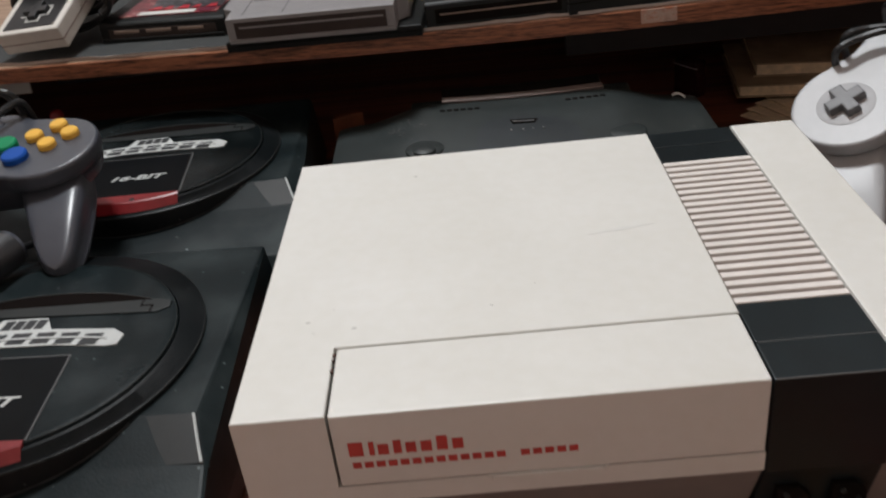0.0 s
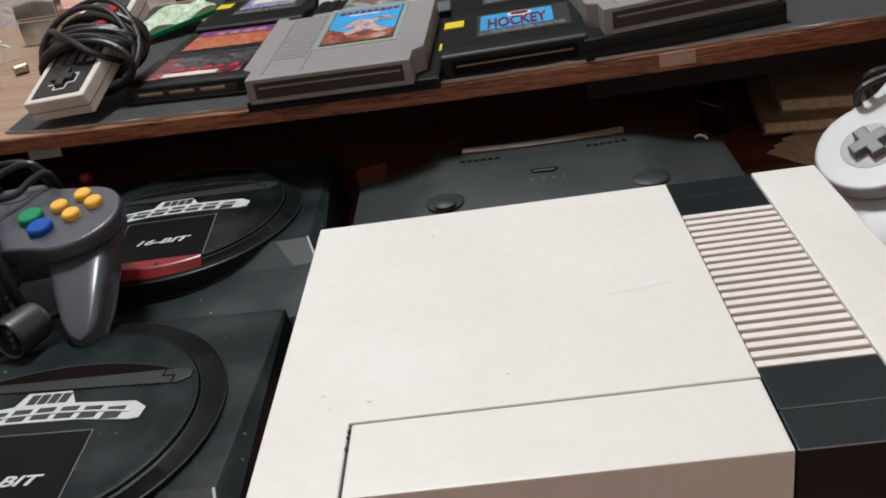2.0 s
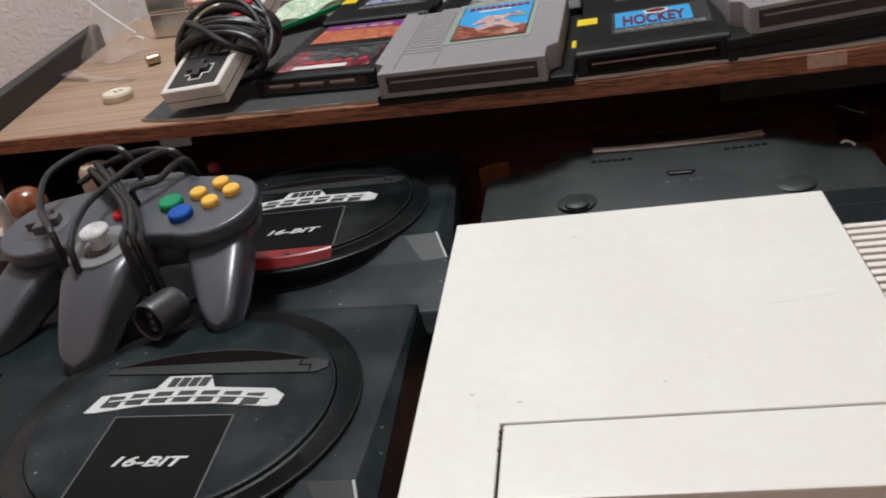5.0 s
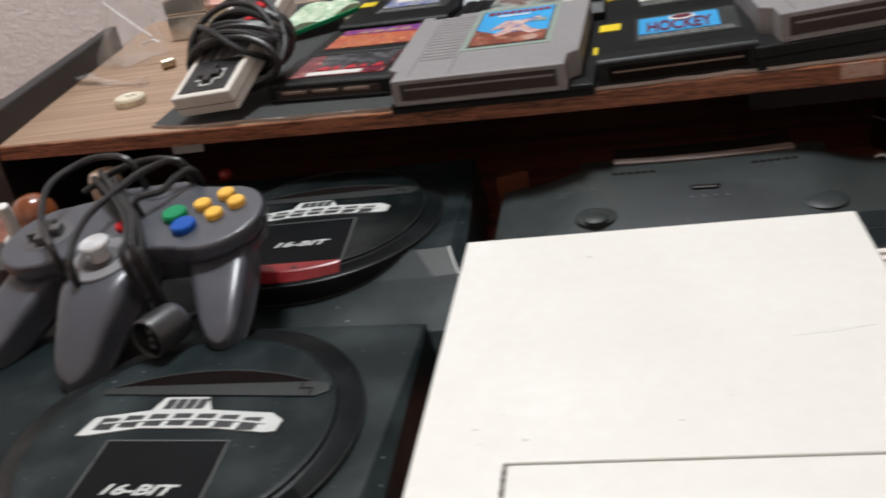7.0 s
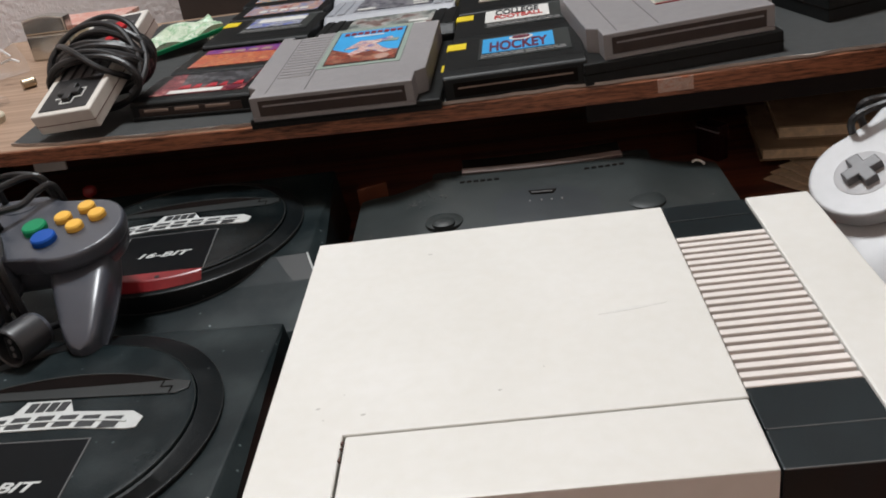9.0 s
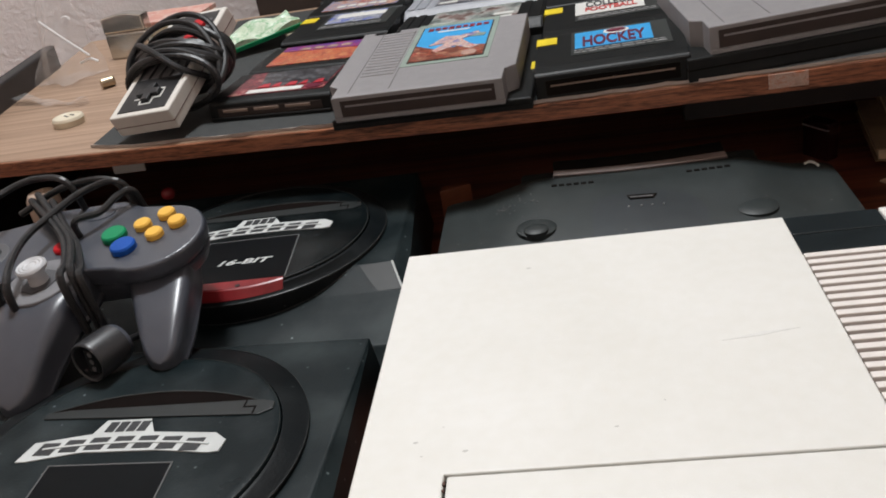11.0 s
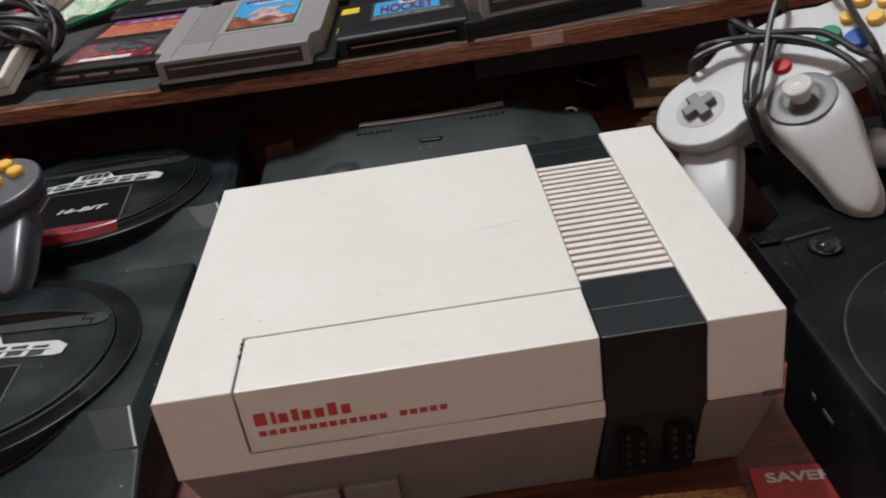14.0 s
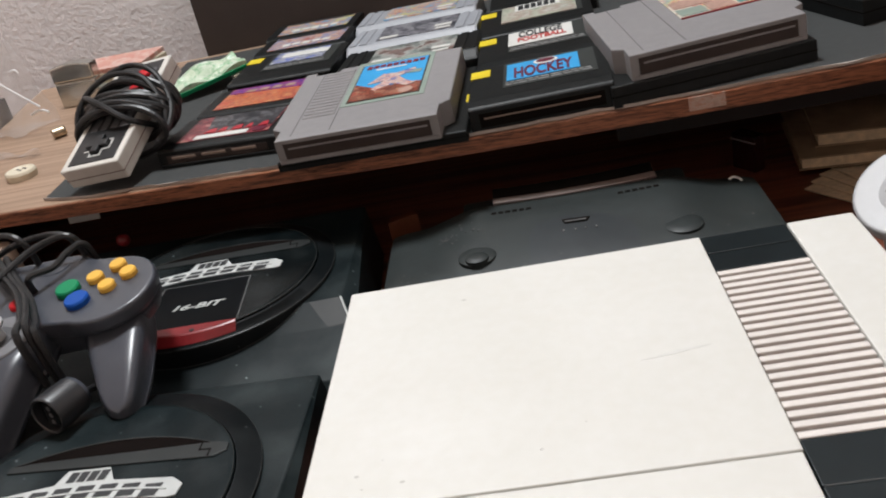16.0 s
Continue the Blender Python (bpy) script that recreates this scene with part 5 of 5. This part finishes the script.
build_grey_cart(lay(0.2330, 0.3680, 0.0146, 4), "grey square cartridge with a colourful multi-game label", False)
build_flat_cart(lay(0.4002, 0.4303, 0, 14), "black cartridge lying on the dark paper liner", 0.125, 0.120, 0.0180)
build_grey_cart(lay(0.4122, 0.4423, 0.0181, 15), "grey square cartridge stacked on a black one", False)


def build_wide_cart(m, label, shell, art_mat, group):
    e = thing("wide_cartridge", m, label, "game cartridge", group)
    w, d, h = 0.124, 0.074, 0.0195
    bm = side([(0.0, 0.0), (0.0, 0.013), (0.010, h), (d - 0.010, h), (d, 0.014), (d, 0.0)], -w / 2, w / 2, 0.0022)
    part("case", bm, shell, e, "ribbed plastic case")
    for sx in (-1, 1):
        for i in range(2):
            part("rib", box(sx * (w / 2 - 0.006 - i * 0.010) - 0.0035, sx * (w / 2 - 0.006 - i * 0.010) + 0.0035, 0.010, d - 0.010, h - 0.004, h + 0.0008, 0.0006), shell, e)
    part("label", box(-0.034, 0.040, 0.014, d - 0.010, h - 0.002, h + 0.0006), art_mat, e, "printed label")
    for xa, xb, ya, yb in ((-0.031, -0.014, 0.017, 0.023), (0.020, 0.036, 0.027, 0.034), (0.022, 0.036, 0.017, 0.022)):
        part("caption", box(xa, xb, ya, yb, h - 0.001, h + 0.0010), M_WHITELBL, e, "small white caption")
    return e


build_wide_cart(lay(0.0130, 0.5180, 0, -5), "black cartridge with grey green label behind a grey one", M_BLKCART, ART_GREEN, "")
build_wide_cart(lay(0.0120, 0.5990, 0, -6), "pale grey ribbed cartridge with dark picture label", M_SNES, ART_DARK, "pale grey cartridges")
build_wide_cart(lay(0.0110, 0.6800, 0, -6), "pale grey ribbed cartridge with bright picture label", M_SNES, ART_HERO, "pale grey cartridges")


# ---- small oblong pad with its cable ----
M_PADCASE = mat("ivory_pad_plastic", (0.60, 0.575, 0.53), 0.45, 0.05, 150, 0.08, 1500)
M_PADFACE = mat("black_pad_face", (0.012, 0.012, 0.013), 0.35, 0.2)


def build_oblong_pad():
    e = thing("oblong_controller", pose(-0.2035, 0.4510, 0.1475, 20.6, -5.1, -12.2), "ivory oblong controller with black face wound in black cable", "game controller")
    # long way along y, cross pad at the near end
    part("case", box(-0.0262, 0.0262, -0.0620, 0.0620, -0.0170, 0.0, 0.0016, 3), M_PADCASE, e, "ivory case")
    part("seam", box(-0.0264, 0.0264, -0.0622, 0.0622, -0.0098, -0.0092), M_SLOTDARK, e)
    part("face_plate", box(-0.0205, 0.0215, -0.0575, 0.0575, -0.001, 0.0006, 0.0003, 1), M_PADFACE, e, "black face plate")
    bm = prism([(-0.0092, -0.0032), (-0.0032, -0.0032), (-0.0032, -0.0092), (0.0032, -0.0092), (0.0032, -0.0032), (0.0092, -0.0032), (0.0092, 0.0032), (0.0032, 0.0032), (0.0032, 0.0092), (-0.0032, 0.0092), (-0.0032, 0.0032), (-0.0092, 0.0032)], 0, 0.0036, 0.0006)
    part("d_pad", moved(bm, pose(0.001, -0.040, 0)), M_PADFACE, e, "black cross pad")
    out = [(-0.0112, -0.0050), (-0.0050, -0.0050), (-0.0050, -0.0112), (0.0050, -0.0112), (0.0050, -0.0050), (0.0112, -0.0050), (0.0112, 0.0050), (0.0050, 0.0050)]
    bm = bmesh.new()
    for (xa, ya), (xb, yb) in zip(out, out[1:]):
        box(min(xa, xb) - 0.0005, max(xa, xb) + 0.0005, min(ya, yb) - 0.0005, max(ya, yb) + 0.0005, 0.0004, 0.0009, bm=bm)
    part("pad_outline", moved(bm, pose(0.001, -0.040, 0)), M_WHITELBL, e, "white outline")
    for i in range(4):
        part("grey_bar", box(-0.016 + i * 0.0095, -0.0095 + i * 0.0095, -0.022, 0.009, 0.0003, 0.0010), M_CMID, e)
    for y in (0.0215, 0.0385):
        part("red_button", lathe([(0.0058, 0.0), (0.0058, 0.0036), (0.0050, 0.0043), (0.0004, 0.0041)], 0.0105, y, 28), M_REDB, e, "round red button", True)
    part("white_square", box(0.0015, 0.0195, 0.0125, 0.0475, 0.0003, 0.0009), M_CMID, e)
    r2 = random.Random(11)
    pts = []
    turns = 13
    for i in range(turns * 14):
        a = 2 * math.pi * i / 14
        k = i / (turns * 14)
        wob = 0.005 * math.sin(2.7 * k * 9) + r2.uniform(-0.0006, 0.0006)
        rx, rz = 0.0370 + 0.0040 * math.sin(5.1 * k * 6), 0.0205 + 0.0030 * math.sin(3.3 * k * 8)
        tilt = 0.45 * math.sin(k * 17)
        pts.append((rx * math.cos(a) + 0.005, -0.003 + 0.013 * math.sin(k * 9.5) + wob + tilt * 0.016 * math.sin(a), rz * math.sin(a) - 0.0085))
    part("cord", tube(pts, 0.0026, 8, per=3), M_CORD, e, "thick bundle of black cable")
    part("cord", tube([(0.032, -0.012, -0.012), (0.022, -0.022, 0.006), (-0.002, -0.010, 0.017), (-0.026, 0.008, 0.012), (-0.036, 0.014, -0.008)], 0.0023), M_CORD, e)
    part("cord", tube([(-0.034, -0.022, -0.012), (-0.034, 0.0, 0.006), (-0.020, 0.022, 0.014), (0.006, 0.034, 0.016), (0.030, 0.026, 0.010), (0.045, 0.004, -0.004), (0.046, -0.016, -0.012), (0.038, -0.028, -0.016)], 0.0023), M_CORD, e)
    part("cord", tube([(-0.036, -0.016, -0.010), (-0.030, 0.008, 0.010), (-0.006, 0.022, 0.018), (0.024, 0.018, 0.014), (0.042, -0.002, -0.002), (0.044, -0.020, -0.014)], 0.0023), M_CORD, e)


build_oblong_pad()

# ---- odds and ends on the bare wood ----
M_IVORY = mat("cream_plastic", (0.64, 0.58, 0.45), 0.4, 0.06)
M_STEEL = mat("brushed_steel", (0.62, 0.63, 0.60), 0.16, 0.08, 40, 0.03, 300, metal=1.0)
M_BRASS = mat("dull_brass", (0.42, 0.34, 0.24), 0.35, 0.2, metal=0.9)
cap = thing("screw_lid", pose(-0.3130, 0.4732, SZ), "small round cream plastic screw lid on the bare wood", "lid")
part("rim", lathe([(0.0122, 0.0), (0.0128, 0.0050), (0.0118, 0.0070), (0.0100, 0.0074), (0.0090, 0.0066), (0.0006, 0.0066)], 0, 0, 36), M_IVORY, cap, smooth=True)
for x, y in ((-0.003, 0.002), (0.0005, -0.001), (0.004, 0.002), (0.001, 0.004)):
    part("mark", lathe([(0.0011, 0.0060), (0.0011, 0.0070)], x, y, 8), M_INK, cap)
br = thing("brass_ferrule", pose(-0.3240, 0.5759, SZ + 0.0050, 0, 90, 40) @ Matrix.Scale(0.76, 4), "small brass ferrule lying on the wood", "ferrule")
part("barrel", lathe([(0.0062, -0.008), (0.0065, 0.006), (0.0050, 0.008), (0.0040, 0.006)], 0, 0, 24), M_BRASS, br, smooth=True)

li = thing("lighter", pose(-0.3455, 0.6900, SZ, 0, 0, -4) @ Matrix.Scale(1.02, 4), "brushed steel flip lighter standing upright", "lighter")
part("case", box(-0.0225, 0.0225, -0.0070, 0.0070, 0.0, 0.0258, 0.0022, 3), M_STEEL, li)
top_ = [(-0.0225, 0.0262), (0.0225, 0.0262), (0.0225, 0.0410)] + [(0.0225 - 0.045 * k / 8, 0.0410 + 0.0030 * math.sin(math.pi * k / 8)) for k in range(1, 8)] + [(-0.0225, 0.0410)]
part("lid", moved(prism(top_, -0.0070, 0.0070, 0.0016), pose(0, 0, 0, 90, 0, 0)), M_STEEL, li, "hinged steel lid")
part("hinge", box(-0.0240, -0.0222, -0.003, 0.003, 0.020, 0.032, 0.0006), M_STEEL, li)

for k, (z, rot, ma) in enumerate(((0.0, -18, M_WHITELBL), (0.0105, -12, M_IVORY), (0.0200, -3, ART_CARD))):
    c = part("trading_card_box", box(-0.048, 0.048, -0.032, 0.032, 0, 0.0095 if k < 2 else 0.0050, 0.0008), ma)
    c.matrix_basis = pose(-0.332, 0.755, SZ + z, 0, 0, rot)
    tagged(c, "flat card pack in a stack by the wall" if k < 2 else "red and white printed card pack on top", "card pack", "stack of card packs")

pk = thing("green_packet", pose(-0.1960, 0.6480, SZ + 0.014, 4, -7, 30), "folded green and white paper packet", "packet")
part("wrapper", field(-0.036, 0.036, -0.026, 0.026, 18, 10, lambda u, v: 0.004 + 0.003 * math.sin(9 * u + 4 * v) + 0.002 * math.sin(17 * v), -0.002), ART_NOTE, pk, smooth=True)
part("rim", box(-0.037, 0.037, -0.0275, -0.0255, -0.002, 0.0022, 0.0008), M_GRN, pk, "green folded rim")
part("clip", box(0.018, 0.028, -0.0285, -0.020, -0.0135, -0.003, 0.001), M_IVORY, pk)


def clear(name):
    m = bpy.data.materials.new(name)
    m.use_nodes = True
    nt = m.node_tree
    b = nt.nodes["Principled BSDF"]
    b.inputs["Base Color"].default_value = (0.85, 0.86, 0.88, 1)
    b.inputs["Roughness"].default_value, b.inputs["Alpha"].default_value = 0.06, 0.13
    b.inputs["Specular IOR Level"].default_value = 0.9
    n, bp, tc = nt.nodes.new("ShaderNodeTexNoise"), nt.nodes.new("ShaderNodeBump"), nt.nodes.new("ShaderNodeTexCoord")
    n.inputs["Scale"].default_value = 60
    bp.inputs["Strength"].default_value, bp.inputs["Distance"].default_value = 0.6, 0.002
    nt.links.new(tc.outputs["Object"], n.inputs["Vector"])
    nt.links.new(n.outputs["Fac"], bp.inputs["Height"])
    nt.links.new(bp.outputs[0], b.inputs["Normal"])
    return m


M_CLEAR = clear("clear_plastic_film")


def crumpled(w, d, h, seed):
    """A soft bag of thin film: wide and creased below, gathered above."""
    rr = random.Random(seed)
    rings = []
    for j in range(12):
        t = j / 11
        ring = []
        for i in range(26):
            a = 2 * math.pi * i / 26
            k = (1 - t) ** 0.8 * (1 + 0.25 * math.sin(3 * a + 4 * t) + 0.18 * math.sin(7 * a - 6 * t)) + 0.10
            ring.append((w * k * math.cos(a) + 0.01 * t, d * k * math.sin(a), h * t + 0.004 * rr.random()))
        rings.append(ring)
    return loft(rings)


bag = thing("plastic_bag", pose(0, 0, 0), "crumpled clear plastic bag standing by the wall", "plastic bag")
part("film", moved(crumpled(0.026, 0.018, 0.105, 4), pose(-0.3860, 0.6250, SZ, 0, 0, 20)), M_CLEAR, bag)
# glints on the film's folds, painted as thin white tubes
M_FOLD = mat("film_glint_white", (0.80, 0.81, 0.82), 0.12, 0.05, spec=1.0)
for pts in ([(-0.3831, 0.6000, 0.1659), (-0.3666, 0.6000, 0.1490), (-0.3455, 0.6000, 0.1292)], [(-0.3566, 0.6000, 0.1233), (-0.3466, 0.6000, 0.1261), (-0.3389, 0.6000, 0.1229)], [(-0.3657, 0.6100, 0.1641), (-0.3609, 0.6100, 0.1649), (-0.3588, 0.6100, 0.1620)]):
    part("fold", tube(pts, 0.0011, 6), M_FOLD, bag, "white tube painting the glint on a film fold")
st = part("plastic_strip", field(-0.055, 0.055, -0.005, 0.005, 24, 3, lambda u, v: 0.004 + 0.003 * math.sin(7 * u) + 0.0015 * math.sin(19 * u + 3 * v), 0.0), M_CLEAR)
st.matrix_basis = pose(-0.375, 0.548, SZ, 0, 0, -24)
tagged(st, "curled strip of clear plastic film", "plastic strip")

# ---- under the shelf and on the desk ----
M_PAGES = mat("yellowed_book_pages", (0.80, 0.63, 0.42), 0.8, 0.2, 220)
M_COVER = mat("tan_book_cover", (0.36, 0.25, 0.15), 0.7, 0.25)


def build_book(m, w, d, h, label):
    e = thing("book", m, label, "book", "stack of old paperbacks")
    part("page_block", box(-w / 2 + 0.002, w / 2 - 0.002, -d / 2 + 0.001, d / 2 - 0.001, 0.001, h - 0.001, 0.0006), M_PAGES, e, "yellowed page block")
    part("cover", box(-w / 2, w / 2, -d / 2, d / 2, h - 0.0012, h), M_COVER, e, "worn tan cover")
    part("cover", box(-w / 2, w / 2, -d / 2, d / 2, 0.0, 0.0011), M_COVER, e)
    return e


build_book(pose(0.400, 0.474, 0.0, 0, 0, -4), 0.120, 0.09, 0.0085, "yellowed paperback at the bottom of a stack")
build_book(pose(0.388, 0.4660, 0.0087, 0, 0, -9), 0.165, 0.10, 0.0100, "yellowed paperback in the middle of a stack")
build_book(pose(0.3920, 0.4760, 0.0189, 0, 0, -10), 0.140, 0.09, 0.0110, "worn tan paperback on top of a stack")
for k, (x, y, rz) in enumerate(((0.334, 0.412, 34), (0.341, 0.417, 30), (0.349, 0.421, 25), (0.358, 0.424, 19))):
    cd = part("note_card", box(-0.030, 0.030, -0.022, 0.022, 0, 0.0012, 0.0003, 1), M_PAGES)
    cd.matrix_basis = pose(x, y, 0.0002 + 0.0014 * k, 0, 0, rz)
    tagged(cd, "tan printed card fanned out on the desk before old books", "card", "fanned cards on the desk")
M_RAILSHADE = mat("shaded_rail_brown", (0.012, 0.010, 0.010), 0.8, 0.2)
M_RAIL = mat("grey_painted_rail", (0.030, 0.028, 0.028), 0.7, 0.1)
tagged(part("rail", box(0.172, 0.58, 0.462, 0.474, 0.045, SZ - ST + 0.0014), M_RAIL), "dark grey rail under the shelf", "rail", kind="structure")
# left rail, blackened so its colour carries the shade under the shelf
rl = part("rail", box(-0.24, -0.04, 0.475, 0.485, 0.060, SZ - ST - 0.0005), M_RAILSHADE)
tagged(rl, "dark grey rail under the shelf", "rail", kind="structure")

M_AMBER = mat("glossy_brown_glaze", (0.20, 0.055, 0.018), 0.2, 0.15, coat=0.5)
orn = part("ornament", lathe([(0.0005 + 0.0155 * math.sin(math.pi * i / 16), 0.0158 - 0.0158 * math.cos(math.pi * i / 16)) for i in range(17)], 0, 0, 40), M_AMBER, None, "", True)
orn.matrix_basis = pose(-0.3403, 0.345, 0.0514)
tagged(orn, "glossy brown round ornament beside the controller", "ornament")
bn = part("bone_toy", hull([tube([(0, 0, -0.016), (0.001, 0, 0), (0, 0, 0.016)], 0.0045, 12), lathe([(0.001, -0.022), (0.005, -0.019), (0.006, -0.016), (0.002, -0.012)], -0.004, 0, 16), lathe([(0.001, -0.022), (0.005, -0.019), (0.006, -0.016), (0.002, -0.012)], 0.004, 0, 16)], 0.0009, 4), M_WHITELBL, None, "", True)
bn.matrix_basis = pose(-0.3411, 0.318, 0.0739, 15, 10, 0)
tagged(bn, "small white plastic bone-shaped toy", "toy")
st2 = part("stand_block", box(-0.03, 0.03, -0.04, 0.04, 0, 0.0514, 0.002), M_BLACKWOOD)
st2.matrix_basis = pose(-0.3407, 0.332, 0.0)
tagged(st2, "small black block holding the ornaments", "block")
mg = part("wooden_peg", lathe([(0.0105, 0.0), (0.0115, 0.004), (0.0125, 0.064), (0.0120, 0.072), (0.0095, 0.0765), (0.0035, 0.0780), (0.0030, 0.0740), (0.0005, 0.0735)], 0, 0, 32), mat("beige_wood", (0.55, 0.42, 0.33), 0.4, 0.08), None, "", True)
mg.matrix_basis = pose(-0.3090, 0.395, 0.0)
tagged(mg, "beige wooden peg with a small hole, under the shelf", "peg")
wc = part("white_card", box(-0.0135, 0.0135, -0.001, 0.001, 0.0, 0.0285), M_WHITELBL)
wc.matrix_basis = pose(-0.2693, 0.460, 0.0605, -6, 0, 0)
tagged(wc, "white card tucked under the shelf", "card")

# red packet by the white console
sv = thing("red_packet", pose(0.2590, -0.0140, 0.0, 0, 0, -6), "red printed packet lying on the wood desk", "packet")
part("wrapper", box(-0.0165, 0.030, -0.040, 0.018, 0.0, 0.0016, 0.0005), M_RED, sv)
part("writing", moved(words("SAVER", 0.0100, 0.0001, bold=0.0003), Matrix.Translation((0.0035, 0.0105, 0.0018)) @ Matrix.Diagonal((1.0, 0.8, 1, 1))), M_WHITELBL, sv, "white lettering")
lf = part("food_leaflet", box(-0.045, 0.0, -0.045, 0.010, 0.0, 0.0008), art("food_leaflet_print", [(0.50, 0.28, 0.06), (0.30, 0.05, 0.02), (0.55, 0.42, 0.16), (0.20, 0.03, 0.02)], 60, 3.0))
lf.matrix_basis = pose(0.2380, -0.0140, 0.0002, 0, 0, -4)
tagged(lf, "yellow and brown food leaflet on the desk", "leaflet")

# added block in place of a lit patch of desk wood
wb = part("lit_desk_patch", prism([(-0.012, 0.0), (0.012, 0.006), (0.010, 0.014), (-0.010, 0.010)], 0, 0.024, 0.001), mat("lit_desk_brown", (0.22, 0.070, 0.032), 0.5, 0.15, 90))
wb.matrix_basis = pose(-0.004, 0.432, 0.0, 0, 0, 8)
tagged(wb, "added orange-brown block for the lit desk wood between two consoles", "block")
rc = thing("small_red_case", pose(0.272, 0.470, 0.0, 0, 0, -58), "small dark red glossy case under the shelf", "case")
part("case", box(-0.012, 0.012, -0.006, 0.006, 0, 0.030, 0.0015), mat("dark_red_gloss", (0.028, 0.006, 0.008), 0.15, 0.1), rc)
# pale strip in place of the gloss highlight on the case
part("glint_strip", box(-0.0125, 0.0125, -0.0065, -0.0045, 0.0245, 0.0257, 0.0004), M_CMID0, rc, "pale strip painting the glint on the case")

rb = part("red_ball", lathe([(0.0004 + 0.005 * math.sin(math.pi * i / 12), 0.005 - 0.005 * math.cos(math.pi * i / 12)) for i in range(13)], 0, 0, 28), M_REDLABEL, None, "", True)
rb.matrix_basis = pose(-0.2260, 0.425, 0.0466)
tagged(rb, "small red ball resting on a console", "ball")

sc = part("paper_scrap", tube([(-0.004, 0.002, 0.0010), (-0.001, 0.003, 0.0016), (0.002, 0.001, 0.0012), (0.003, -0.003, 0.0010)], 0.0009, 6), M_WHITELBL)
sc.matrix_basis = pose(0.2345, 0.3520, 0.0462)
tagged(sc, "tiny curled white paper scrap on the charcoal console", "paper scrap")
